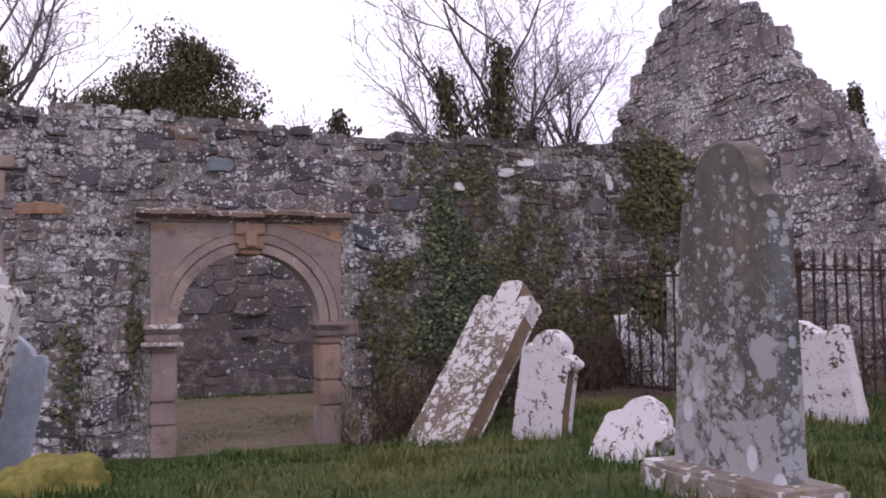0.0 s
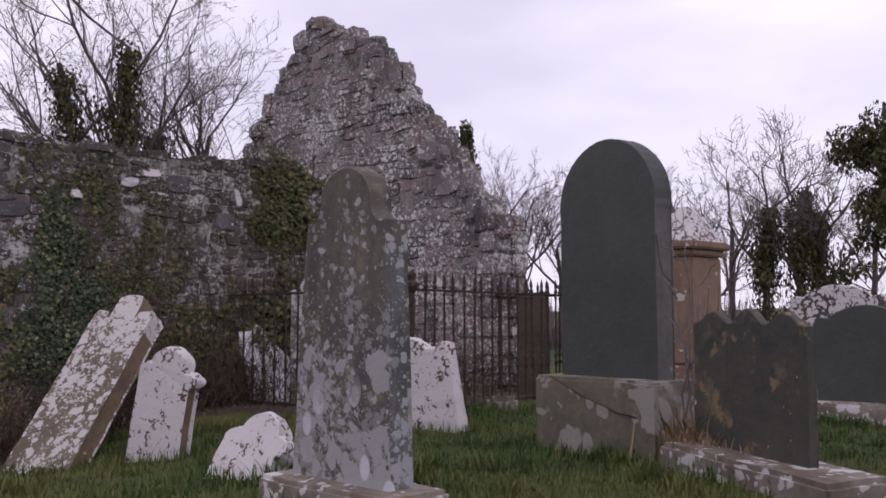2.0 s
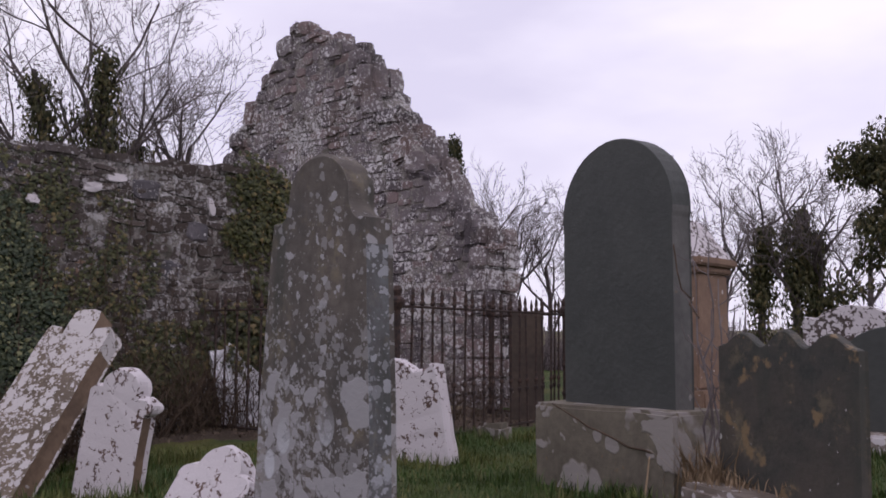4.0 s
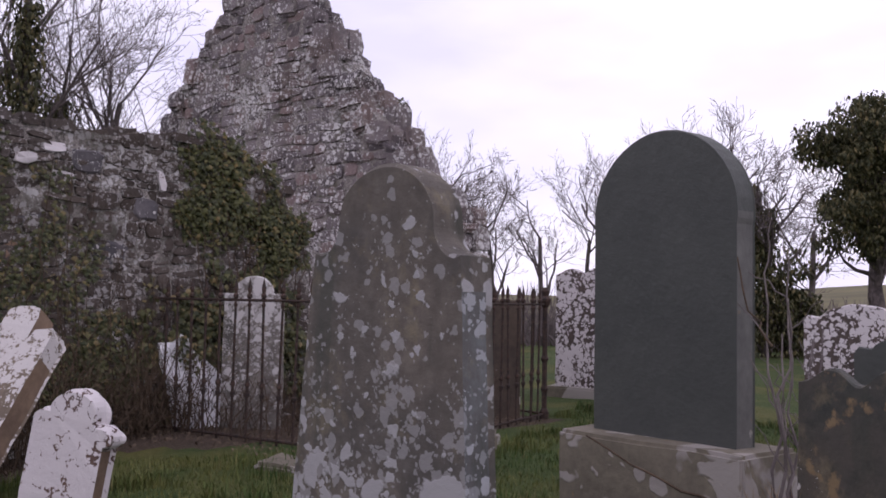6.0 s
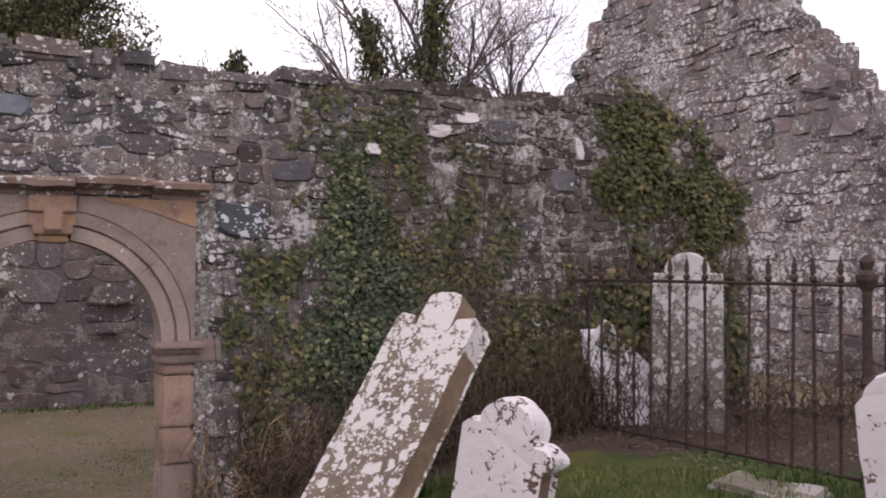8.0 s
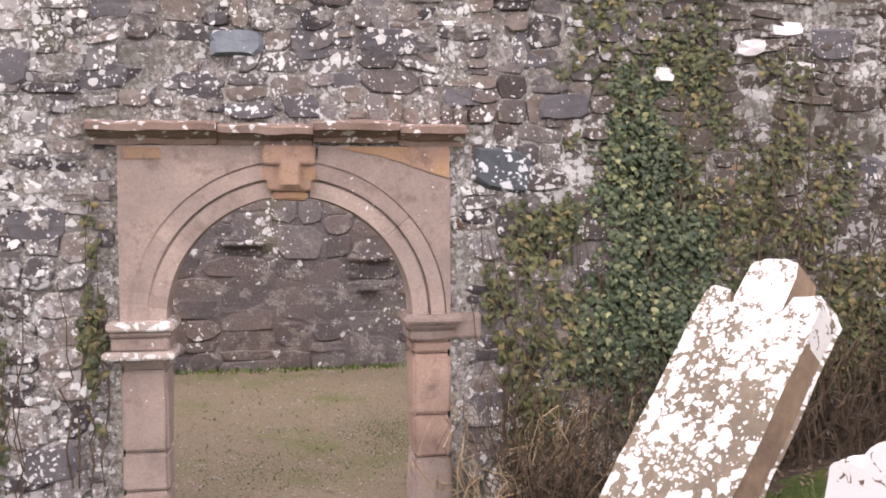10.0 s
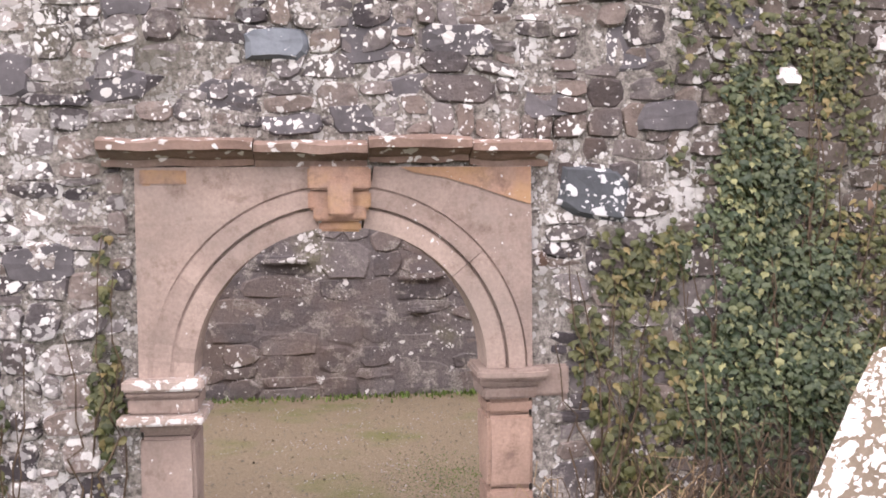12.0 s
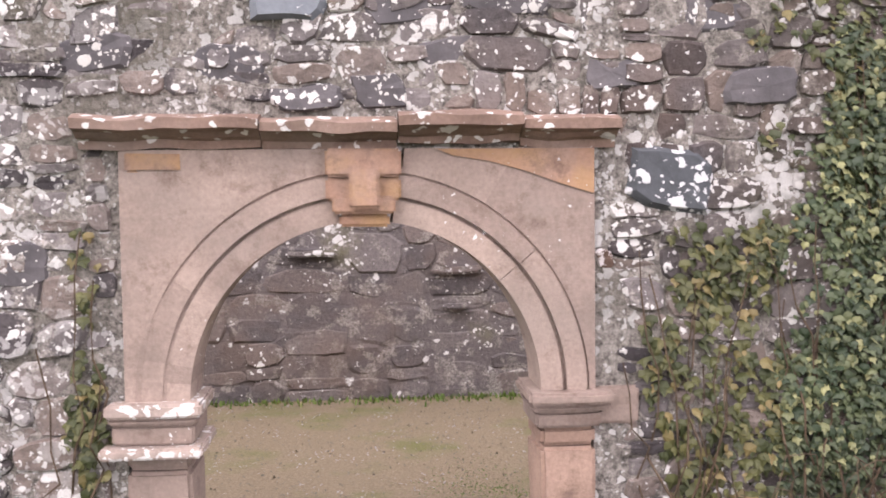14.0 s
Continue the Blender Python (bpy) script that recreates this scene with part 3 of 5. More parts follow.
def build_gable():
    rng = random.Random(5)
    wall = empty("wall_east", GX, 3.5, 0)
    wall.matrix_world = Matrix()
    tagged(wall, "tall ruined church gable of lichened grey rubble with ragged stepped edge", "gable wall", kind="structure")
    core("mortar_core", lambda y: gable_top(y) - 0.05, -0.15, 8.3, 0.0, 0.15, east_place, 0.55, wall, True)
    rects = []
    v = 0.2
    while v < 6.9:
        h = rng.uniform(0.3, 0.5)
        split_stones(-0.2, 8.3, v, v + h, rng, 0.38, rects)
        v += h
    kept, steps = [], []
    for r in rects:
        cu, cv = (r[0] + r[1]) / 2, (r[2] + r[3]) / 2
        if cv < gable_top(cu) - 0.02:
            kept.append(r)
    near = lambda r: r[2] > 1.6 and r[0] < 5.2 and (r[1] - r[0]) * (r[3] - r[2]) > 0.036
    lay_stones(kept, rng, east_place, 0.05, M_GABLE, wall, True, near)
    # ragged head: blocks in level courses that step down both slopes, some of them jutting out
    peak = GAB_Y[GAB_Z.index(max(GAB_Z))]
    for side, ys in ((1, [y for y in GAB_Y if y <= peak]), (-1, [y for y in GAB_Y if y >= peak])):
        zs = [GAB_Z[GAB_Y.index(y)] - 0.10 for y in ys]
        if side < 0:
            ys, zs = ys[::-1], zs[::-1]
        z = zs[0] - 0.1
        while z < zs[-1] - 0.12:
            h = rng.choice((0.10, 0.15, 0.2, 0.26, 0.34, 0.42)) * rng.uniform(0.85, 1.15)
            edge = float(np.interp(z + h * 0.5, zs, ys))
            for x0, x1 in ((GX - 0.09, GX + 0.24), (GX + 0.25, GX + 0.60)):
                out = rng.uniform(-0.12, 0.13)
                long = min(rng.uniform(0.22, 0.5), abs(peak - edge) + 0.12)
                a, b = edge - side * out, edge + side * long
                bm = rough_box(x0 + rng.uniform(-0.05, 0.03), x1, min(a, b), max(a, b), z - 0.02, z + h * 1.02, 1, 0.07, 0.05, 4.0)
                bmesh.ops.rotate(bm, verts=bm.verts, cent=(GX, edge, z), matrix=Matrix.Rotation(radians(rng.uniform(-9, 9)), 3, "X"))
                part("head_stone", bm, M_GABLE, wall)
            z += h * 0.93
    z = 0.3
    while z < 2.7:
        h = rng.uniform(0.22, 0.34)
        for x0, x1 in ((GX - 0.09, GX + 0.26), (GX + 0.28, GX + 0.60)):
            part("quoin", rough_box(x0, x1, -0.24 + rng.uniform(-0.03, 0.03), 0.2 + rng.uniform(-0.2, 0.1), z, z + h * 0.96, 1, 0.025, 0.03, 4), M_GABLE, wall)
        z += h


BACK_Y = 5.7


def build_back_wall():
    rng = random.Random(8)
    wall = empty("wall_north", 0, 0, 0)
    tagged(wall, "inner face of the far church wall in damp grey rubble", "wall", kind="structure")
    place = lambda u, v, d: (u, BACK_Y - d, v)
    core("mortar_core", lambda x: 2.95 + 0.06 * noise.noise(Vector((x, 0, 9))), -9.0, 8.1, -0.2, 0.2, place, 0.7, wall, False, M_BACK)
    rects = []
    u = -2.6
    while u < 3.2:
        w = rng.uniform(0.8, 1.5)
        split_stones(u, u + w, 0.0, 2.9, rng, 0.62, rects)
        u += w
    lay_stones(rects, rng, place, 0.04, M_BACK, wall, False, lambda r: -1.4 < r[0] < 1.5 and r[2] < 2.2)


    for x, z, w, h in ((0.95, 1.32, 0.5, 0.07), (0.95, 0.95, 0.24, 0.06), (-0.5, 1.5, 0.5, 0.06)):
        part("ledge_stone", rough_box(x - w / 2, x + w / 2, BACK_Y - 0.13, BACK_Y, z - h / 2, z + h / 2, 2, 0.02, 0.02, 5), M_BACK, wall)


def build_west_wall():
    wall = mesh_object("wall_west", [], [], M_MORTAR)
    bm = rough_box(-9.6, -9.0, -0.1, 6.1, -0.3, 3.0, 4, 0.04, 0.04)
    bm.to_mesh(wall.data)
    bm.free()
    tagged(wall, "plain rubble end wall closing the ruined nave", "wall", kind="structure")


# ---- sandstone doorway ----
SPRING, RAD, CX = 1.245, 0.678, 0.022


def ring_block(a0, a1, r0, r1, y0, y1, steps=10, cz=SPRING, r_out=None):
    """A piece of an arch ring between two angles (radians), from y0 to y1."""
    bm = bmesh.new()
    loops = []
    angles = [a0 + (a1 - a0) * k / steps for k in range(steps + 1)]
    if r_out:
        for corner in (math.atan2(DOOR_TOP - cz, DOOR_R - CX), math.atan2(DOOR_TOP - cz, DOOR_L - CX)):
            if a0 < corner < a1:
                angles.append(corner)
        angles.sort()
    for a in angles:
        c, s = math.cos(a), math.sin(a)
        ro = r_out(a) if r_out else r1
        loops.append([bm.verts.new((CX + r * c, y, cz + r * s)) for r, y in ((r0, y0), (ro, y0), (ro, y1), (r0, y1))])
    for a, b in zip(loops, loops[1:]):
        for i in range(4):
            bm.faces.new((a[i], a[(i + 1) % 4], b[(i + 1) % 4], b[i]))
    bm.faces.new(loops[0])
    bm.faces.new(loops[-1][::-1])
    return bm


def moulding(profile, x0, x1, cuts=6, wobble=0.006):
    """A straight moulding along x: profile is a closed list of (y, z)."""
    bm = bmesh.new()
    rows = []
    for k in range(cuts + 1):
        x = x0 + (x1 - x0) * k / cuts
        row = []
        for y, z in profile:
            j = noise.noise_vector(Vector((x * 6, y * 9, z * 9))) * wobble
            row.append(bm.verts.new((x, y + j.y, z + j.z)))
        rows.append(row)
    n = len(profile)
    for a, b in zip(rows, rows[1:]):
        for i in range(n):
            bm.faces.new((a[i], a[(i + 1) % n], b[(i + 1) % n], b[i]))
    bm.faces.new(rows[0])
    bm.faces.new(rows[-1][::-1])
    return bm


def build_doorway():
    d = empty("door_1", 0, 0, 0)
    tagged(d, "round-arched doorway of pink and red sandstone with keystone and cornice", "doorway", kind="structure")
    lo, ro = DOOR_L, DOOR_R
    back = 0.24
    # jambs in blocks
    for x0, x1, cuts, top in ((lo, CX - RAD, (-0.3, 0.30, 0.52, 0.98), 1.06), (CX + RAD, ro, (-0.3, 0.42, 0.66, 1.02), 1.10)):
        zs = [*cuts, top]
        for a, b in zip(zs, zs[1:]):
            part("jamb_block", rough_box(x0, x1, -0.05, back, a + 0.003, b - 0.003, 2, 0.009, 0.016), M_JAMB if x0 > 0 and a > 0.4 else M_SAND, d)
    # left capital: two projecting bands with a hollow between
    for x0, x1, z0, z1, y in ((-0.985, -0.605, 1.04, 1.085, -0.125), (-0.945, -0.64, 1.085, 1.165, -0.075), (-0.955, -0.625, 1.165, 1.195, -0.095), (-0.965, -0.608, 1.195, 1.249, -0.115)):
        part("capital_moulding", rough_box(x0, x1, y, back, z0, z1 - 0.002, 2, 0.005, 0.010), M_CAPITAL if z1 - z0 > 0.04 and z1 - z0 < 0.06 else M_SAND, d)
    for x0, x1, z0, z1, y in ((0.675, 0.945, 1.10, 1.17, -0.07), (0.655, 0.975, 1.17, 1.20, -0.10), (0.645, 0.985, 1.20, 1.249, -0.125)):
        part("capital_moulding", rough_box(x0, x1, y, back, z0, z1 - 0.002, 2, 0.010, 0.012), M_SAND, d)
    part("string_block", rough_box(0.93, 1.10, -0.04, 0.1, 1.10, 1.25, 1, 0.012, 0.012), M_SAND, d)

    # spandrels: from the arch ring out to the square frame
    def reach(a):
        c, s = math.cos(a), math.sin(a)
        side = (ro - CX if c > 0 else CX - lo) / max(abs(c), 1e-4)
        up = (DOOR_TOP - SPRING) / max(s, 1e-4)
        return min(side, up)
    ring = RAD + 0.205
    for a0, a1 in ((0.0, math.radians(58)), (math.radians(58), math.pi / 2 - 0.16), (math.pi / 2 + 0.16, math.radians(138)), (math.radians(138), math.pi)):
        part("spandrel_block", ring_block(a0, a1, ring - 0.01, None, -0.046, back, 14, r_out=lambda a: max(reach(a), ring)), M_SAND, d)
    # red stone let into the upper corner, its joint running down to the frame
    bm = bmesh.new()
    front = [bm.verts.new((x, -0.055, z)) for x, z in ((0.30, 2.197), (0.36, 2.172), (0.50, 2.15), (0.64, 2.112), (0.78, 2.062), (0.915, 2.02), (0.917, 2.197))]
    body = bmesh.ops.extrude_face_region(bm, geom=[bm.faces.new(front)])
    bmesh.ops.translate(bm, vec=(0, 0.05, 0), verts=[v for v in body["geom"] if isinstance(v, bmesh.types.BMVert)])
    part("spandrel_block", bm, M_RED, d, "orange-red corner block")
    part("spandrel_block", rough_box(-0.88, -0.66, -0.056, 0.0, 2.115, 2.197, 2, 0.006, 0.01), M_RED, d, "thin red block")
    # arch mouldings: two flat bands between fine grooves, worn nearly flush at one springing
    for r0, r1, y in ((RAD, RAD + 0.088, -0.052), (RAD + 0.088, RAD + 0.103, -0.030), (RAD + 0.103, RAD + 0.182, -0.064), (RAD + 0.182, RAD + 0.205, -0.034)):
        turns = [2.2 + 0.0942 * k for k in range(11)]
        for a0, a1 in ((0.0, 0.70), (0.703, math.pi / 2 - 0.15), (math.pi / 2 + 0.15, 2.2), *zip(turns, turns[1:])):
            worn = smooth(2.1, 2.95, a0)
            part("arch_moulding", ring_block(a0, a1, r0, r1, y + (-0.049 - y) * worn * 0.9, back - 0.01, 12 if a1 <= 2.2 else 3), M_SAND, d)
    # stepped keystone
    for x, z0, z1, y in ((0.150, 2.09, 2.20, -0.10), (0.150, 2.0, 2.09, -0.085), (0.125, 1.95, 2.02, -0.12), (0.10, 1.90, 1.95, -0.09)):
        part("keystone_step", rough_box(CX - x, CX + x * 0.92, y, 0.3, z0, z1 - 0.002, 1, 0.006, 0.010), M_RED, d)
    part("keystone_step", rough_box(CX - 0.06, CX + 0.055, -0.15, 0.2, 1.97, 2.12, 1, 0.006, 0.012), M_RED, d)
    # cornice in four lengths, none quite in line
    for x0, x1, dz, dy in ((-1.04, -0.37, 0.0, 0.0), (-0.365, 0.145, -0.008, 0.012), (0.15, 0.62, 0.012, -0.012), (0.625, 1.0, -0.004, 0.006)):
        prof = [(0.05, 2.205), (-0.05, 2.205), (-0.06, 2.235), (-0.09, 2.245), (-0.12, 2.262), (-0.165, 2.268), (-0.17, 2.305), (-0.11, 2.325), (0.05, 2.345)]
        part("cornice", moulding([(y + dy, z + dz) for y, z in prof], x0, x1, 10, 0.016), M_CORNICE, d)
    return d


# ---- headstones ----
def profile_dark(w, h, n=20):
    """Straight sides, a slight notch at the shoulder and a stilted round head."""
    r = w / 2
    sh = h * 0.68
    pts = [(-r + 0.006, 0), (-r + 0.006, sh), (-r, sh + 0.03)]
    pts += [(r * math.cos(math.pi - math.pi * k / n), h - r + r * math.sin(math.pi * k / n)) for k in range(n + 1)]
    return pts + [(r, sh + 0.03), (r - 0.006, sh), (r - 0.006, 0)]


def profile_ogee(base, shoulder, h, drop=0.25, n=10):
    """Sides that taper from base to shoulder width, then a round head between two hollow shoulders."""
    r = shoulder * 0.32
    neck = h - r * 0.98
    w, sh = shoulder / 2, h - drop
    half = [(base / 2, 0), (base / 2 - (base / 2 - w) * 0.45, sh * 0.5), (w, sh)]
    for k in range(1, n + 1):
        a = math.pi / 2 * k / n
        half.append((w - (w - r) * math.sin(a), sh + (neck - sh) * (1 - math.cos(a))))
    for k in range(1, n + 1):
        a = math.pi / 2 * k / n
        half.append((r * math.cos(a), neck + r * 0.98 * math.sin(a)))
    return [(-x, z) for x, z in half] + half[-2::-1]


def profile_knobs(w, h, ear=0.11, low=0.02, n=8):
    """A round head between two small round ears, the ear towards -y standing free of the worn edge and a little lower."""
    r = w * 0.275
    k = w * ear
    sh = h - r * 1.02 - k * 0.9
    pts = [(-w * 0.44, 0), (-w * 0.40, h * 0.12), (-w * 0.40, h * 0.28), (-w * 0.39, sh - low - k * 1.1)]
    for i in range(n + 1):
        a = math.radians(-105) - math.radians(185) * i / n
        pts.append((-w / 2 + k + k * math.cos(a), sh - low + k * math.sin(a)))
    for i in range(2 * n + 1):
        a = math.radians(188) - math.radians(196) * i / (2 * n)
        pts.append((r * math.cos(a), h - r + r * math.sin(a)))
    for i in range(n + 1):
        a = math.radians(110) - math.radians(120) * i / n
        pts.append((w / 2 - k * 1.15 + k * 1.15 * math.cos(a), sh + k * 1.1 * math.sin(a)))
    return pts + [(w * 0.485, h * 0.5), (w * 0.5, h * 0.2), (w * 0.49, 0)]


def profile_cloven(w, h, shoulder):
    """A bevelled square head cut off by notches from two lower bevelled shoulders."""
    d = h - shoulder
    left = [(-0.5, d + 0.05), (-0.46, d), (-0.29, d + 0.02), (-0.225, d + 0.10), (-0.19, d * 0.55), (-0.16, 0.03), (-0.05, 0.0)]
    right = [(0.13, 0.005), (0.20, 0.04), (0.215, d + 0.085), (0.245, d + 0.085), (0.31, d), (0.47, d - 0.01), (0.5, d + 0.03)]
    return [(-w / 2, 0)] + [(a * w, h - b) for a, b in left + right] + [(w / 2, 0)]


def profile_steps(w, h):
    """A broken head: a peaked middle between two stepped shoulders."""
    return [(-w / 2, 0), (-w / 2, h - 0.20), (-w * 0.44, h - 0.15), (-w * 0.30, h - 0.15), (-w * 0.27, h - 0.09), (-w * 0.12, h - 0.02), (w * 0.05, h),
            (w * 0.17, h - 0.04), (w * 0.2, h - 0.13), (w * 0.30, h - 0.12), (w * 0.42, h - 0.08), (w * 0.49, h - 0.12), (w / 2, h - 0.22), (w / 2, 0)]


def profile_wavy(w, h, n=8, dip=0.075, scallop=False):
    """A head of three humps; scalloped ones are parted by sharp hollows."""
    pts = [(-w / 2, 0), (-w / 2, h - dip * 1.1)]
    for k in range(4 * n + 1):
        f = k / (4 * n)
        x = (f - 0.5) * w * 0.97
        hump = math.sin(math.pi * 3 * f) ** 2 if scallop else abs(math.cos(math.pi * 3 * (f - 0.5)))
        if scallop:
            hump *= 0.85 + 0.15 * math.cos(2 * math.pi * (f - 0.5))
        pts.append((x, h - dip + dip * hump))
    return pts + [(w / 2, h - dip * 1.1), (w / 2, 0)]


def profile_stepped(w, h):
    """A worn head: a round hump over the middle, a square broken shoulder beside it, on a body that spreads downwards."""
    right = [(0.10, h - 0.02), (-0.02, h - 0.075), (-0.10, h - 0.115), (-0.30, h - 0.12), (-0.36, h - 0.09), (-0.41, h - 0.10)]
    left = [(0.47, h - 0.15), (0.40, h - 0.11), (0.36, h - 0.06), (0.28, h - 0.01), (0.19, h)]
    return [(-w * 0.5, 0)] + [(a * w, z) for a, z in right[::-1]] + [(a * w, z) for a, z in left[::-1]] + [(w * 0.5, 0)]


def profile_swell(w, h, n=16):
    """A wide swelling head with small ears."""
    pts = [(-w / 2, 0), (-w / 2, h - 0.16), (-w * 0.47, h - 0.11), (-w * 0.40, h - 0.12)]
    pts += [(-w * 0.36 + w * 0.72 * k / n, h - 0.12 + 0.12 * math.sin(math.pi * k / n) ** 0.7) for k in range(n + 1)]
    return pts + [(w * 0.40, h - 0.12), (w * 0.47, h - 0.11), (w / 2, h - 0.16), (w / 2, 0)]


def profile_square(w, h):
    return [(-w / 2, 0), (-w / 2, h), (w / 2, h), (w / 2, 0)]


def slab_mesh(profile, thick, bevel=0.010, worn=0.006, sink=0.25, cut=0.09, bare=0.74):
    """Extrude a profile (across y, up z), front towards -x, with rounded and worn edges."""
    bm = bmesh.new()
    pts = [(a, -sink if z == 0 else z) for a, z in profile]
    # longer edges are cut so that wear can move them
    fine = []
    for p, q in zip(pts, pts[1:] + pts[:1]):
        n = max(1, int(math.hypot(q[0] - p[0], q[1] - p[1]) / cut))
        fine += [(p[0] + (q[0] - p[0]) * k / n, p[1] + (q[1] - p[1]) * k / n) for k in range(n)]
    layers = ((-thick / 2, bevel), (-thick / 2 + bevel, 0.0), (0.0, 0.0), (thick / 2 - bevel, 0.0), (thick / 2, bevel))
    n = len(fine)
    rings = []
    for x, inset in layers:
        ring = []
        for i, (y, z) in enumerate(fine):
            (py, pz), (ny, nz) = fine[i - 1], fine[(i + 1) % n]
            ty, tz = ny - py, nz - pz
            k = math.hypot(ty, tz) or 1.0
            v = Vector((x, y - tz / k * -inset * -1, z + ty / k * -inset))
            v += noise.noise_vector(Vector((x * 5 + thick * 31, y * 7, z * 7))) * worn
            ring.append(bm.verts.new(v))
        rings.append(ring)
    for a, b in zip(rings, rings[1:]):
        for i in range(n):
            bm.faces.new((a[i], a[(i + 1) % n], b[(i + 1) % n], b[i]))
    bm.faces.new(rings[0])
    bm.faces.new(rings[-1][::-1])
    bm.normal_update()
    head, reach = max(z for _, z in fine) * bare, max(y for y, _ in fine)
    for f in bm.faces:
        mid = f.calc_center_median()
        f.material_index = 1 if abs(f.normal.y) > 0.93 and mid.z < head or abs(f.normal.y) > 0.75 and abs(mid.y) < reach * 0.62 and thick > 0.15 else 0
    bmesh.ops.triangulate(bm, faces=[f for f in bm.faces if len(f.verts) > 4])
    return bm


def headstone(label, profile, thick, x, y, yaw, material, lean_back=0.0, lean_side=0.0, z=None, worn=0.006, sink=0.25, bevel=0.010, group="headstones", side=None, bare=0.74):
    """A headstone that faces -x, then turned by yaw; lean_back tips its head towards +x, lean_side towards -y."""
    ob = part("headstone", slab_mesh(profile, thick, bevel, worn, sink, 0.09, bare), material)
    ob.data.materials.append(side or material)
    ob.matrix_world = pose(x, y, height(x, y) if z is None else z, 0, 0, yaw) @ pose(0, 0, 0, lean_side, lean_back, 0)
    return tagged(ob, label, "headstone", group)


def plinth(label, x, y, yaw, depth, width, z0, z1, material, wobble=0.012, bevel=0.02):
    ob = part("plinth", rough_box(-depth / 2, depth / 2, -width / 2, width / 2, z0 - 0.3, z1, 3, wobble, bevel), material)
    ob.matrix_world = pose(x, y, 0, 0, 0, yaw)
    return tagged(ob, label, "plinth")


def build_headstones():
    # tall grey stone close to the path
    headstone("tall grey headstone with domed head and hollow shoulders, mottled with lichen", profile_ogee(0.68, 0.525, 1.40), 0.125, 1.10, -5.785, 0, M_GREY_STONE, 0.0, 1.6, 0.67, 0.004, 0.06, 0.012, side=M_GREY_SIDE)
    plinth("low grey stone plinth white with lichen under the tall headstone", 1.08, -5.80, 0, 0.36, 0.92, 0.5, 0.67, M_KERB)
    # dark round-headed stone on its base
    headstone("tall dark slate headstone with a smooth round head", profile_dark(0.93, 1.66), 0.16, 3.86, -5.262, -10.6, M_SLATE, 0, 0, 0.975, 0.001, 0.01, 0.008, side=M_SLATE_SIDE)
    plinth("heavy rendered plinth with patched plaster under the dark headstone", 3.86, -5.27, -10.6, 0.50, 1.20, 0.45, 0.975, M_CONCRETE)
    headstone("thick brown slab leaning far back, its face white with lichen", profile_cloven(0.585, 1.49, 1.30), 0.17, 1.38, -1.82, 26, M_SLAB, 40, 0, 0.42, 0.010, 0.55, 0.012, side=M_SIDE)
    headstone("small white-lichened headstone with round head and knobbed shoulders", profile_knobs(0.50, 0.735, 0.125), 0.11, 1.67, -2.92, 18, M_WHITE, 3, 8, 0.47, 0.008, 0.45, 0.02, side=M_SIDE, bare=0.58)
    headstone("stumpy white-lichened headstone sunk in grass and leaning back", profile_knobs(0.49, 0.42, 0.15, -0.02), 0.12, 1.33, -4.54, 10, M_WHITE, 28, 8, 0.47, 0.010, 0.3, 0.02)
    headstone("white-lichened headstone with worn swelling head beside the railings", profile_stepped(0.62, 0.80), 0.12, 3.86, -3.42, 8, M_WHITE, 2, -10, None, 0.012, 0.3, 0.02)
    headstone("thin dark slate headstone with a wavy top, stained brown", profile_wavy(0.90, 0.745, 8, 0.085, True), 0.06, 3.42, -6.49, -21, M_WAVY, 0, 1, 0.69, 0.003, 0.2)
    headstone("dark grey headstone with a low curved head on a pale kerb", profile_swell(0.86, 0.87), 0.09, 7.0, -5.75, 5, M_SLATE, 0, 0, 0.62, 0.001, 0.1)
    plinth("pale kerb under the dark grey headstone", 6.95, -5.75, 5, 0.5, 1.1, 0.4, 0.62, M_KERB)
    headstone("brown headstone blotched white with lichen, swelling head", profile_swell(0.95, 1.25), 0.11, 8.2, -5.0, 5, M_SPECKLED, 0, 0, None, 0.010)
    headstone("broad headstone speckled with white lichen, wavy head", profile_wavy(1.15, 1.52), 0.12, 9.5, -1.47, 4, M_SPECKLED, 0, 0, 0.60, 0.008, 0.02)
    plinth("low dark plinth under the speckled headstone", 9.5, -1.47, 4, 0.34, 1.4, 0.3, 0.60, M_CONCRETE)
    headstone("tall grey headstone inside the railings, bleached white above", profile_ogee(0.56, 0.53, 1.44, 0.17), 0.10, 4.79, -0.51, 38, M_TALL, 0, 0, 0.45, 0.008)
    headstone("broken slab of white marble propped against the ivy wall", [(-0.34, 0), (-0.38, 0.30), (-0.22, 0.52), (-0.06, 0.66), (0.02, 0.70), (0.06, 0.82), (0.14, 0.88), (0.22, 0.80), (0.36, 0.80), (0.33, 0.60), (0.27, 0.42), (0.2, 0)], 0.07, 4.40, -0.20, 84, M_LIMESTONE, 8, 0, 0.46, 0.012, 0.1)
    headstone("pale blue slate headstone leaning beside the church wall", profile_swell(0.60, 1.05), 0.07, -2.12, -2.45, 65, M_BLUESLATE, 4, 9, None, 0.003)
    headstone("brown lichened headstone with shouldered head by the wall", profile_steps(0.6, 1.50), 0.14, -2.34, -2.87, 65, M_SLAB, 0, 12, None, 0.01)
    headstone("plain brown sandstone headstone inside the railings", profile_square(0.34, 1.22), 0.12, 7.22, -1.66, 30, M_DARKBROWN, 0, 0, 0.48, 0.006)
    bm = bmesh.new()
    bmesh.ops.create_icosphere(bm, subdivisions=4, radius=1.0)
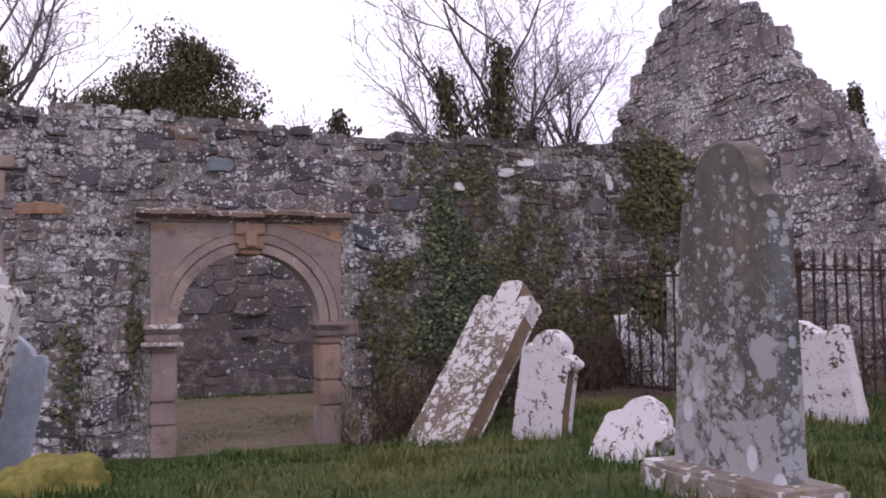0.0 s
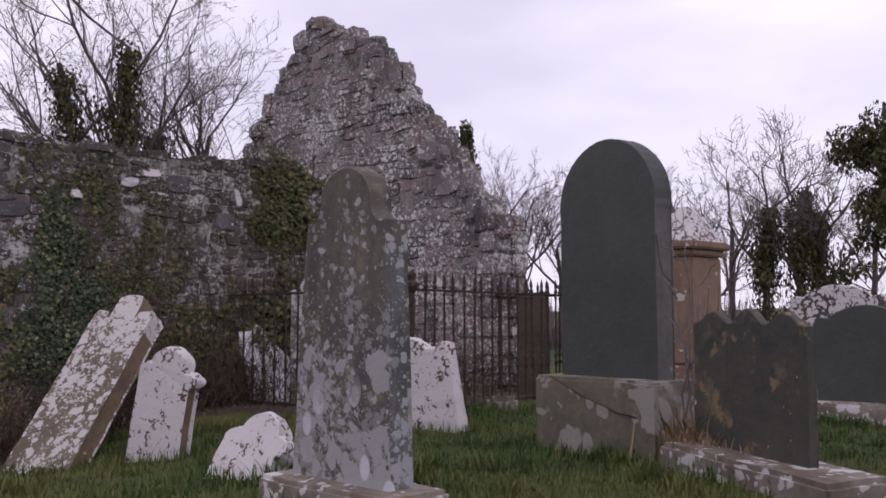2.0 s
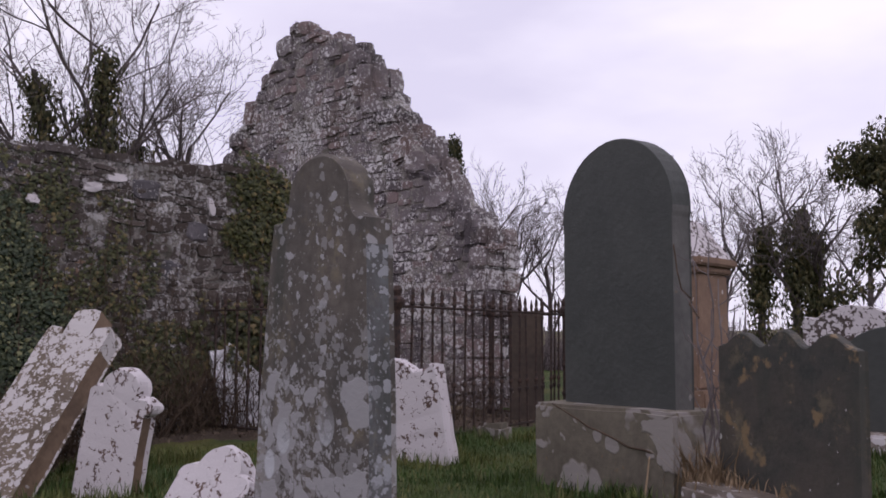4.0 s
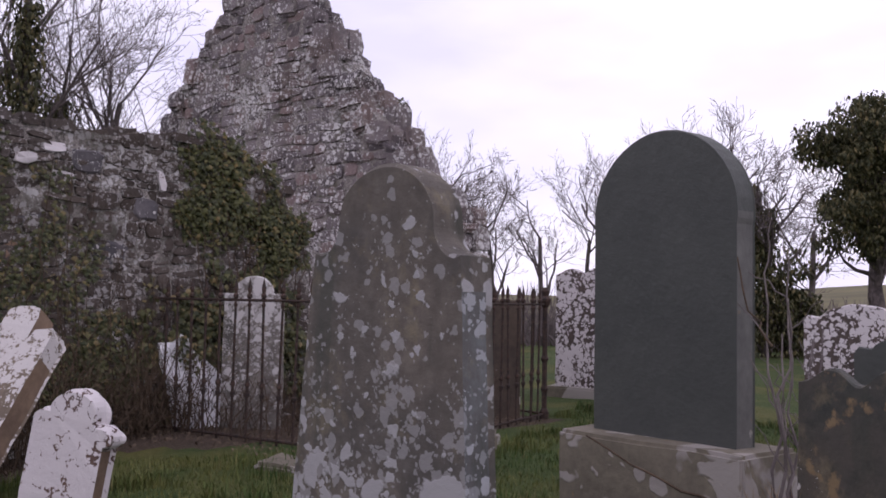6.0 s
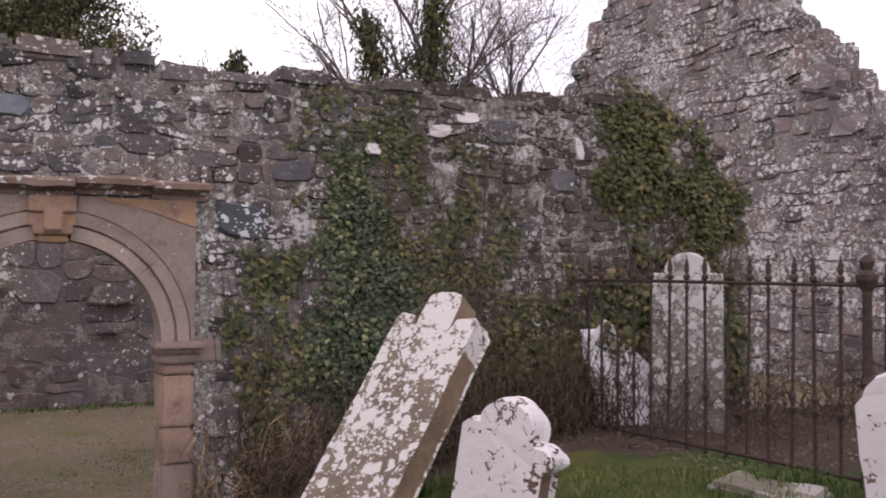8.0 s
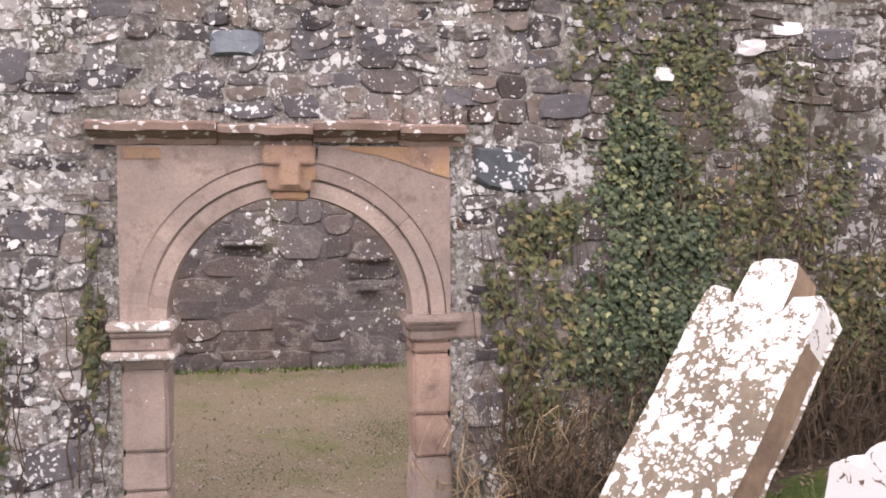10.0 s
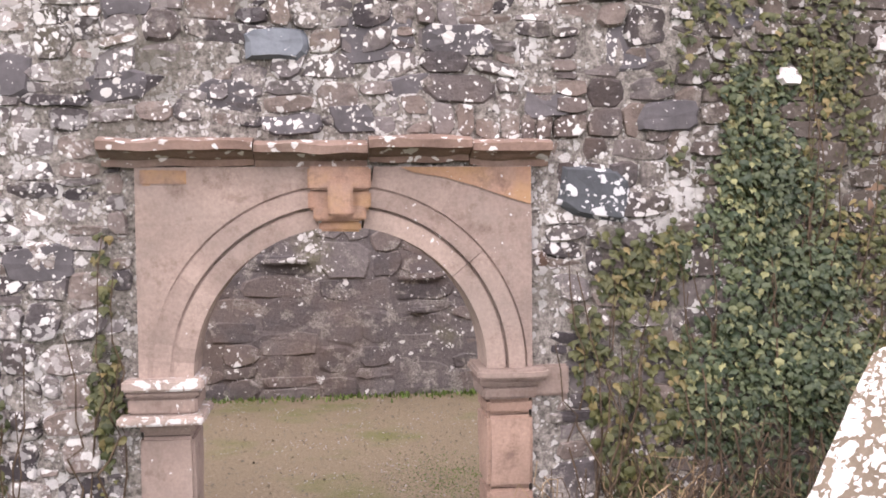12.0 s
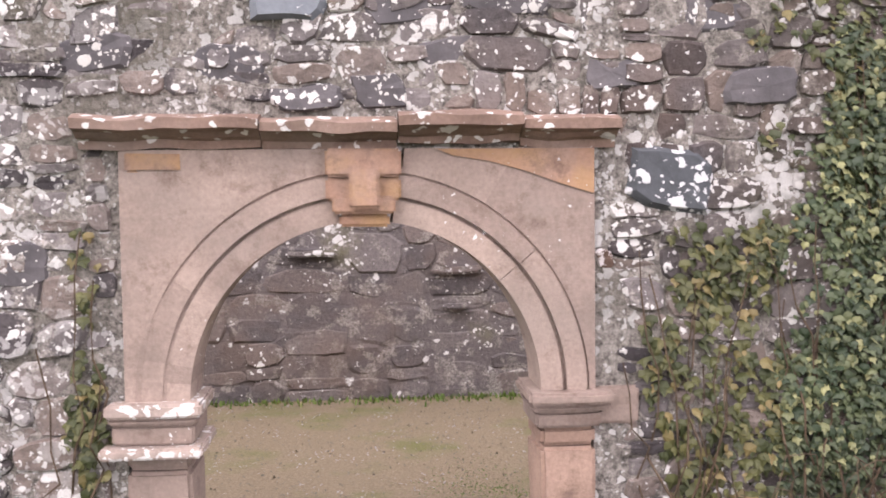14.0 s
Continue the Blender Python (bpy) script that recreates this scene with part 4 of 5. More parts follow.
    for v in bm.verts:
        k = 1 + 0.25 * noise.noise(v.co * 1.6) + 0.06 * noise.noise(v.co * 6)
        v.co = Vector((v.co.x * 0.34, v.co.y * 0.28, v.co.z * 0.2)) * k
    ob = part("boulder", bm, M_MOSS, smooth_faces=True)
    ob.matrix_world = pose(-1.62, -3.45, height(-1.62, -3.45) + 0.02)
    tagged(ob, "low stone covered in yellow-green moss", "stone")
    ob = part("boulder", rough_box(-0.1, 0.1, -0.16, 0.16, -0.1, 0.16, 2, 0.04, 0.05, 4), M_CONCRETE)
    ob.matrix_world = pose(5.45, -2.75, height(5.45, -2.75), 0, 8, 10)
    tagged(ob, "small rough marker stone in front of the railings", "stone")
    ob = part("flat_stone", rough_box(-0.20, 0.20, -0.30, 0.30, -0.1, 0.04, 3, 0.04, 0.03, 3), M_CONCRETE)
    ob.matrix_world = pose(3.75, -2.45, height(3.75, -2.45), 0, 0, 20)
    tagged(ob, "fallen flat stone lying in the grass, lichened", "stone")
    ledger = part("ledger", rough_box(-0.27, 0.20, -0.80, 0.52, -0.35, 0.05, 3, 0.02, 0.03, 3), M_LEDGER)
    ledger.matrix_world = pose(3.42, -6.49, 0.57, 2, 0, -21)
    tagged(ledger, "pale ledger stone with moss at the foot of the wavy headstone", "grave slab")


def build_pedestal():
    p = empty("pedestal_tomb", 8.05, -3.2, 0.0, 3)
    tagged(p, "brown stone pedestal monument with moulded cornice and pale cap", "monument")
    for name, w, z0, z1, mat in (("base", 0.95, 0.3, 0.85, M_BROWNSTONE), ("shaft", 0.72, 0.85, 2.08, M_BROWNSTONE), ("cornice", 0.80, 2.08, 2.16, M_BROWNSTONE), ("cornice", 0.90, 2.16, 2.25, M_BROWNSTONE)):
        part(name, rough_box(-w / 2, w / 2, -w / 2, w / 2, z0, z1 - 0.003, 2, 0.008, 0.02), mat, p)
    bm = bmesh.new()
    ring = [bm.verts.new((sx * 0.42, sy * 0.42, 2.249)) for sx, sy in ((-1, -1), (1, -1), (1, 1), (-1, 1))]
    top = [bm.verts.new((sx * 0.16, sy * 0.16, 2.66)) for sx, sy in ((-1, -1), (1, -1), (1, 1), (-1, 1))]
    for i in range(4):
        bm.faces.new((ring[i], ring[(i + 1) % 4], top[(i + 1) % 4], top[i]))
    bm.faces.new(top)
    bm.faces.new(ring[::-1])
    bmesh.ops.subdivide_edges(bm, edges=list(bm.edges), cuts=4, use_grid_fill=True)
    for v in bm.verts:
        v.co += noise.noise_vector(v.co * 4) * 0.02
    part("cap", bm, M_SPECKLED, p, "pale lichened cap")


# ---- railings ----
def tube(bm, a, b, r0, r1, sides=6):
    a, b = Vector(a), Vector(b)
    q = (b - a).to_track_quat("Z", "Y").to_matrix()
    r = []
    for p, rad in ((a, r0), (b, r1)):
        r.append([bm.verts.new(p + q @ Vector((rad * math.cos(2 * math.pi * k / sides), rad * math.sin(2 * math.pi * k / sides), 0))) for k in range(sides)])
    for k in range(sides):
        bm.faces.new((r[0][k], r[0][(k + 1) % sides], r[1][(k + 1) % sides], r[1][k]))
    if r0 > 1e-4:
        bm.faces.new(r[0][::-1])
    if r1 > 1e-4:
        bm.faces.new(r[1])


def turned(name, steps, material, parent=None, sides=8):
    """A turned bar from (radius, z) steps."""
    bm = bmesh.new()
    for (r0, z0), (r1, z1) in zip(steps, steps[1:]):
        if z1 - z0 > 1e-4:
            tube(bm, (0, 0, z0), (0, 0, z1), max(r0, 1e-3), max(r1, 1e-3), sides)
    return part(name, bm, material, parent)


def build_railing():
    rail_z = 1.68
    fence = empty("railing", 4.3, 0.0, 0.0)
    fence.matrix_world = Matrix()
    tagged(fence, "rusted wrought-iron grave railing with spear finials and turned collars", "railing")
    bar = [(0.011, 0.0), (0.011, 0.40), (0.022, 0.43), (0.022, 0.45), (0.013, 0.46), (0.013, 0.50), (0.022, 0.51), (0.022, 0.53), (0.011, 0.56), (0.011, 1.18),
           (0.020, 1.20), (0.010, 1.22), (0.010, 1.25), (0.024, 1.265), (0.024, 1.285), (0.012, 1.30), (0.020, 1.33), (0.016, 1.36), (0.0, 1.43)]
    bar_mesh = turned("bar", bar, M_IRON, fence).data
    bpy.data.objects.remove(bpy.data.objects["bar"])
    post = [(0.035, 0.0), (0.05, 0.03), (0.05, 0.10), (0.028, 0.14), (0.028, 0.30), (0.042, 0.34), (0.028, 0.38), (0.028, 0.62), (0.044, 0.66), (0.028, 0.70), (0.028, 1.20),
            (0.045, 1.23), (0.065, 1.27), (0.065, 1.30), (0.03, 1.33), (0.045, 1.38), (0.02, 1.42)]
    post_mesh = turned("post", post, M_IRON, fence).data
    bpy.data.objects.remove(bpy.data.objects["post"])
    corners = [(4.02, 0.0), (4.36, -2.60), (7.50, -2.0), (7.62, -0.75)]
    for (ax, ay), (bx, by) in zip(corners, corners[1:]):
        a, b = Vector((ax, ay, 0)), Vector((bx, by, 0))
        for z in (rail_z, ):
            bm = bmesh.new()
            tube(bm, a + Vector((0, 0, z - 0.02)), b + Vector((0, 0, z - 0.02)), 0.014, 0.014, 6)
            part("rail", bm, M_IRON, fence)
        bm = bmesh.new()
        tube(bm, a + Vector((0, 0, 0.50)), b + Vector((0, 0, 0.50)), 0.014, 0.014, 6)
        part("rail", bm, M_IRON, fence)
        length = (b - a).length
        count = int(length / 0.172)
        for k in range(1, count):
            p = a.lerp(b, k / count)
            ob = new("bar", bar_mesh)
            ob.parent = fence
            ob.matrix_local = pose(p.x, p.y, 0.42, random.uniform(-1, 1), random.uniform(-1, 1), 0) @ Matrix.Diagonal((1, 1, 1.0, 1))
    for x, y in corners[1:]:
        ob = new("post", post_mesh)
        ob.parent = fence
        ob.matrix_local = pose(x, y, 0.42)


build_arch_wall()
build_doorway()
build_gable()
build_back_wall()
build_west_wall()
build_headstones()
build_pedestal()
build_railing()


# ---- plants ----
def leaf_cloud(points, rng, size, lobes=True):
    """Vertices and faces of many small leaves at (place, normal) points."""
    verts, faces = [], []
    shape = [(0, -0.5), (0.42, -0.38), (0.5, 0.05), (0.22, 0.18), (0, 0.62), (-0.22, 0.18), (-0.5, 0.05), (-0.42, -0.38)] if lobes else [(0, -0.5), (0.28, 0.0), (0, 0.6), (-0.28, 0.0)]
    for p, nrm in points:
        s = size * rng.uniform(0.6, 1.35)
        nrm = (Vector(nrm) + Vector((rng.uniform(-0.7, 0.7), rng.uniform(-0.7, 0.7), rng.uniform(-0.5, 0.8)))).normalized()
        side = nrm.cross(Vector((rng.uniform(-0.4, 0.4), rng.uniform(-0.4, 0.4), -1))).normalized()
        down = nrm.cross(side)
        n = len(verts)
        verts.append(tuple(Vector(p) + nrm * s * 0.12))
        for a, b in shape:
            verts.append(tuple(Vector(p) + side * a * s - down * b * s))
        k = len(shape)
        faces += [(n, n + 1 + i, n + 1 + (i + 1) % k) for i in range(k)]
    return verts, faces


def branch_tubes(lines, sides=4):
    """Tapered tubes along lists of (point, radius)."""
    verts, faces = [], []
    for line in lines:
        for k, (p, r) in enumerate(line):
            p = Vector(p)
            q = Vector(line[min(k + 1, len(line) - 1)][0]) - Vector(line[max(k - 1, 0)][0])
            m = (q if q.length > 1e-6 else Vector((0, 0, 1))).to_track_quat("Z", "Y").to_matrix()
            for i in range(sides):
                a = 2 * math.pi * i / sides
                verts.append(tuple(p + m @ Vector((r * math.cos(a), r * math.sin(a), 0))))
        n = len(verts) - len(line) * sides
        for k in range(len(line) - 1):
            for i in range(sides):
                a, b = n + k * sides + i, n + k * sides + (i + 1) % sides
                faces.append((a, b, b + sides, a + sides))
    return verts, faces


def wander(rng, start, end, r0, r1, steps=6, sag=0.05, wild=0.05):
    a, b = Vector(start), Vector(end)
    out = []
    for k in range(steps + 1):
        f = k / steps
        w = math.sin(math.pi * f)
        j = Vector((rng.uniform(-1, 1), rng.uniform(-1, 1), rng.uniform(-1, 1))) * wild * w
        out.append((a.lerp(b, f) + j - Vector((0, 0, sag * w)), r0 + (r1 - r0) * f))
    return out


def ivy(label, rng, area, count, size, bulge, material, stems=12):
    """Ivy on the church wall: area(u, v) says how thick it grows (0..1) over a box u0, u1, v0, v1."""
    u0, u1, v0, v1, thick = area
    plant = empty("ivy", (u0 + u1) / 2, -0.05, v0)
    plant.matrix_world = Matrix()
    tagged(plant, label, "ivy")
    pts, tries = [], 0
    while len(pts) < count and tries < count * 30:
        tries += 1
        u, v = rng.uniform(u0, u1), rng.uniform(v0, v1)
        k = thick(u, v) + 0.75 * noise.noise(Vector((u * 3.1, v * 3.1, 5.0)))
        if rng.random() < k:
            d = 0.03 + bulge * max(0, k) * rng.random()
            pts.append(((u, -d, v), (0, -1, 0.35)))
    verts, faces = leaf_cloud(pts, rng, size)
    tagged(mesh_object("foliage", verts, faces, material, plant), kind="stuff")
    lines = []
    for _ in range(stems):
        u = rng.uniform(u0 + (u1 - u0) * 0.15, u1 - (u1 - u0) * 0.15)
        lines.append(wander(rng, (u, -0.06, v0 - 0.15), (u + rng.uniform(-0.35, 0.35) * min(1.0, u1 - u0), -0.06, v0 + (v1 - v0) * rng.uniform(0.5, 0.95)), 0.007, 0.003, 9, 0, 0.05))
    verts, faces = branch_tubes(lines)
    tagged(mesh_object("woody_growth", verts, faces, M_DEAD, plant), kind="stuff")


def oval(cu, cv, ru, rv, k=1.0):
    return lambda u, v: k * (1 - ((u - cu) / ru) ** 2 - ((v - cv) / rv) ** 2)


def build_ivy():
    rng = random.Random(21)
    ivy("glossy dark green ivy climbing the rubble wall", rng, (1.55, 2.85, 0.55, 2.75, lambda u, v: max(oval(2.15, 1.25, 0.55, 0.85, 0.95)(u, v), oval(2.05, 2.05, 0.36, 0.8, 0.62)(u, v))), 4200, 0.040, 0.075, M_IVY)
    ivy("sparse dull ivy on the upper wall", rng, (1.55, 3.5, 0.7, 3.1, lambda u, v: max(oval(2.2, 2.4, 0.75, 0.85, 0.42)(u, v), oval(2.85, 1.7, 0.6, 1.1, 0.45)(u, v))), 3000, 0.040, 0.04, M_IVY_DULL, 8)
    ivy("thick green ivy crowning the broken wall end", rng, (4.15, 5.95, 1.7, 3.40, lambda u, v: max(oval(4.65, 2.7, 0.5, 0.72, 0.85)(u, v), oval(5.4, 2.3, 0.5, 0.62, 0.7)(u, v))), 3000, 0.050, 0.085, M_IVY_GREEN, 18)
    ivy("thin brownish ivy over the wall beside the railings", rng, (2.6, 4.3, 0.7, 2.2, oval(3.5, 0.75, 1.0, 0.75, 0.6)), 1700, 0.048, 0.07, M_IVY_DULL, 26)
    ivy("dark ivy in the corner behind the railings", rng, (3.8, 5.9, 0.45, 2.0, oval(4.9, 1.1, 1.2, 0.95, 0.75)), 2200, 0.06, 0.16, M_IVY_DULL, 40)
    ivy("ivy and moss beside the doorway", rng, (1.1, 1.8, 0.4, 1.9, oval(1.45, 1.1, 0.36, 0.85, 0.6)), 700, 0.05, 0.05, M_IVY_DULL, 12)
    ivy("thin ivy trail climbing beside the doorway jamb", rng, (-1.2, -0.94, 0.5, 2.0, oval(-1.05, 1.2, 0.08, 0.85, 0.8)), 130, 0.045, 0.03, M_IVY_DULL, 4)
    ivy("thin ivy trail on the lower church wall", rng, (-1.75, -1.25, 0.1, 1.6, oval(-1.6, 0.8, 0.12, 0.8, 0.8)), 130, 0.05, 0.03, M_IVY_DULL, 4)


def build_brambles():
    rng = random.Random(31)
    for label, x0, x1, z1, count, mat, depth in (("tangle of dead brown brambles beside the doorway", 0.98, 1.7, 0.85, 55, M_STRAW, 0.35), ("dark dead bramble stems along the foot of the wall", 1.2, 4.4, 0.85, 420, M_DEAD, 0.55),
                                                 ("dead stems tangled behind the iron railings", 4.1, 7.3, 0.62, 200, M_DEAD, 1.4)):
        lines = []
        for _ in range(count):
            x, y = rng.uniform(x0, x1), -rng.uniform(0.06, depth)
            g = height(x, y)
            top = (x + rng.uniform(-0.4, 0.4), y + rng.uniform(-0.2, 0.15), g + z1 * rng.uniform(0.25, 1.0))
            line = wander(rng, (x, y, g - 0.03), top, 0.006, 0.003, 7, -0.06, 0.09)
            if rng.random() < 0.6:
                line += wander(rng, top, (top[0] + rng.uniform(-0.3, 0.3), top[1] - rng.uniform(0, 0.2), top[2] - rng.uniform(0.1, 0.45)), 0.003, 0.0015, 4, -0.08, 0.03)[1:]
            lines.append([(Vector((p.x, min(p.y, -0.05), p.z)), r) for p, r in line])
        verts, faces = branch_tubes(lines, 3)
        tagged(mesh_object("bramble", verts, faces, mat), label, "bramble", kind="stuff")
    # pale bare stem with a climber beside the dark headstone
    shrub = empty("shrub", 3.66, -5.93, 0)
    shrub.matrix_world = Matrix()
    tagged(shrub, "leafless thin shrub growing beside the dark headstone", "shrub")
    lines = []
    for k in range(7):
        x, y = 3.62 + rng.uniform(-0.06, 0.1), -5.98 + rng.uniform(-0.1, 0.08)
        g = height(x, y)
        h = rng.uniform(0.9, 2.05)
        line = wander(rng, (x, y, g - 0.05), (x + rng.uniform(-0.12, 0.2), y + rng.uniform(-0.15, 0.12), g + h), 0.011, 0.004, 9, 0, 0.035)
        lines.append(line)
        for p, r in line[3:]:
            if rng.random() < 0.5:
                lines.append(wander(rng, p, p + Vector((rng.uniform(-0.15, 0.15), rng.uniform(-0.2, 0.2), rng.uniform(0.1, 0.3))), 0.004, 0.002, 4, 0, 0.02))
    verts, faces = branch_tubes(lines, 5)
    tagged(mesh_object("woody_growth", verts, faces, M_TWIG, shrub), kind="stuff")
    lines = [wander(rng, (3.60, -5.92, 1.5), (3.74, -5.66, 2.1), 0.006, 0.004, 8, 0.12, 0.02) + wander(rng, (3.74, -5.66, 2.1), (3.9, -5.60, 2.5), 0.004, 0.003, 4, -0.05, 0.01)[1:],
             wander(rng, (3.55, -5.85, 0.72), (3.52, -4.95, 0.985), 0.008, 0.005, 10, 0.05, 0.02)]
    for line in lines:
        verts, faces = branch_tubes([line], 5)
        mesh_object("climbing_stem", verts, faces, M_DEAD, shrub)
    verts, faces = blades(rng, [(3.60 + rng.gauss(0, 0.07), -5.97 + rng.gauss(0, 0.09)) for _ in range(260)], 0.38, 0.006)
    mesh_object("dry_tuft", verts, faces, M_STRAW, shrub)
    verts, faces = blades(rng, [(3.50 + rng.gauss(0, 0.06), -6.22 + rng.gauss(0, 0.15)) for _ in range(330)], 0.13, 0.005, 0.13)
    tagged(mesh_object("dry_grass", verts, faces, M_STRAW), "dead straw-coloured grass lying on the ledger stone", "grass", kind="stuff")


def blades(rng, spots, length, width, lift=0.0):
    verts, faces = [], []
    for x, y in spots:
        z = height(x, y) - 0.01 + lift
        h = length * rng.uniform(0.4, 1.2)
        a = rng.uniform(0, 2 * math.pi)
        lean = h * rng.uniform(0.1, 0.75)
        dx, dy, wx, wy = math.cos(a) * lean, math.sin(a) * lean, -math.sin(a) * width, math.cos(a) * width
        n = len(verts)
        verts += [(x - wx, y - wy, z), (x + wx, y + wy, z), (x + dx * 0.4 + wx * 0.8, y + dy * 0.4 + wy * 0.8, z + h * 0.6), (x + dx * 0.4 - wx * 0.8, y + dy * 0.4 - wy * 0.8, z + h * 0.6), (x + dx, y + dy, z + h * 0.95)]
        faces += [(n, n + 1, n + 2, n + 3), (n + 3, n + 2, n + 4)]
    return verts, faces


STONE_FEET = [(1.1, -5.8), (1.2, -1.95), (1.72, -2.98), (1.36, -4.62), (3.86, -3.45), (3.8, -5.25), (3.4, -6.5), (3.65, -2.45), (5.45, -2.75)]


def build_grass():
    rng = random.Random(41)
    spots, long_spots, dry = [], [], []
    while len(spots) < 130000:
        x, y = rng.uniform(-3.2, 9.0), rng.uniform(-8.2, 0.0)
        if y > -0.35 - 1.1 * smooth(2.2, 4.0, x) - 0.35 * smooth(0.8, 2.0, x) + 0.25 * noise.noise(Vector((x * 1.5, y, 2.0))) and x > -0.9:
            continue
        if 4.3 < x < 7.6 and y > -2.65:
            continue
        clump = noise.noise(Vector((x * 1.6, y * 1.6, 8.0))) + 0.6 * noise.noise(Vector((x * 5, y * 5, 1.0)))
        if rng.random() < 0.55 + 0.6 * clump:
            if clump > 0.42:
                long_spots.append((x, y))
            spots.append((x, y))
    verts, faces = blades(rng, spots, 0.050, 0.0034)
    tagged(mesh_object("grass", verts, faces, M_GRASS), "short green churchyard grass", "grass", kind="stuff")
    for fx, fy in STONE_FEET:
        for _ in range(420):
            a, r = rng.uniform(0, 2 * math.pi), rng.uniform(0.15, 0.55)
            long_spots.append((fx + r * math.cos(a), fy + r * 1.1 * math.sin(a)))
    long_spots = [(x, y) for x, y in long_spots if y < -0.6]
    verts, faces = blades(rng, long_spots, 0.12, 0.004)
    tagged(mesh_object("long_grass", verts, faces, M_GRASS), "longer grass tufts round the headstones", "grass", kind="stuff")
    weeds = [(rng.uniform(-2.5, 3.0), BACK_Y - 0.05 - abs(rng.gauss(0, 0.10))) for _ in range(700)]
    verts, faces = blades(rng, weeds, 0.07, 0.011)
    tagged(mesh_object("weeds", verts, faces, M_WEED), "small green weeds along the inner wall foot", "weeds", kind="stuff")
    moss = [(rng.gauss(0.85, 0.24), rng.gauss(2.3, 0.42)) for _ in range(5200)] + [(rng.gauss(-0.1, 0.45), rng.gauss(1.3, 0.3)) for _ in range(2600)]
    verts, faces = blades(rng, moss, 0.016, 0.008)
    tagged(mesh_object("moss", verts, faces, M_WEED), "low bright green moss on the nave gravel", "moss", kind="stuff")
    # fallen leaves and twigs on the bare earth
    pts = []
    for _ in range(2600):
        x, y = rng.uniform(1.2, 7.4), -rng.uniform(0.1, 2.2)
        if y < -0.9 and x < 3.8:
            continue
        pts.append(((x, y, height(x, y) + 0.012), (0, 0, 1)))
    verts, faces = leaf_cloud(pts, rng, 0.036, False)
    tagged(mesh_object("leaf_litter", verts, faces, M_LEAF), "dry brown fallen leaves on bare earth", "leaf litter", kind="stuff")
    chips = []
    for _ in range(3600):
        x, y = rng.uniform(-1.8, 2.2), rng.uniform(0.2, BACK_Y - 0.1)
        chips.append(((x, y, height(x, y) + 0.008), (0, 0, 1)))
    verts, faces = leaf_cloud(chips, rng, 0.026, False)
    tagged(mesh_object("gravel_chips", verts, faces, M_CONCRETE), "scattered pale gravel chips on the nave floor", "gravel", kind="stuff")


# ---- trees ----
def grow(rng, start, way, length, radius, level, lines, twigs, forks, reach=1.0):
    """A limb and all that springs from it: limbs leave at an angle, then bend upwards."""
    steps = 7 if level == 0 else 5 if level < 3 else 3
    line, p, d = [(start, radius)], Vector(start), Vector(way).normalized()
    end_r = max(0.005, radius * (0.6 if level < 3 else 0.45))
    lift = 0.0 if level == 0 else 0.10
    for k in range(1, steps + 1):
        d = (d + Vector((rng.uniform(-1, 1), rng.uniform(-1, 1), rng.uniform(-0.8, 0.8))) * (0.07 if level == 0 else 0.20) + Vector((0, 0, lift))).normalized()
        p = p + d * length / steps
        line.append((p.copy(), radius + (end_r - radius) * k / steps))
    (twigs if level >= 3 else lines).append(line)
    if level >= len(forks):
        return
    for k in range(forks[level]):
        f = (k + rng.uniform(0.2, 1.0)) / forks[level] * 0.72 + 0.28
        i = min(steps, max(1, round(f * steps)))
        q, r = line[i]
        out = (line[i][0] - line[i - 1][0]).normalized()
        axis = out.cross(Vector((rng.uniform(-1, 1), rng.uniform(-1, 1), rng.uniform(-1, 1)))).normalized()
        turn = Matrix.Rotation(radians(rng.uniform(28, 58)), 3, axis)
        grow(rng, q, turn @ out, length * (reach if level == 0 else 1.0) * rng.uniform(0.50, 0.78) * (1.1 - 0.3 * f), max(0.005, r * rng.uniform(0.45, 0.65)), level + 1, lines, twigs, forks, reach)


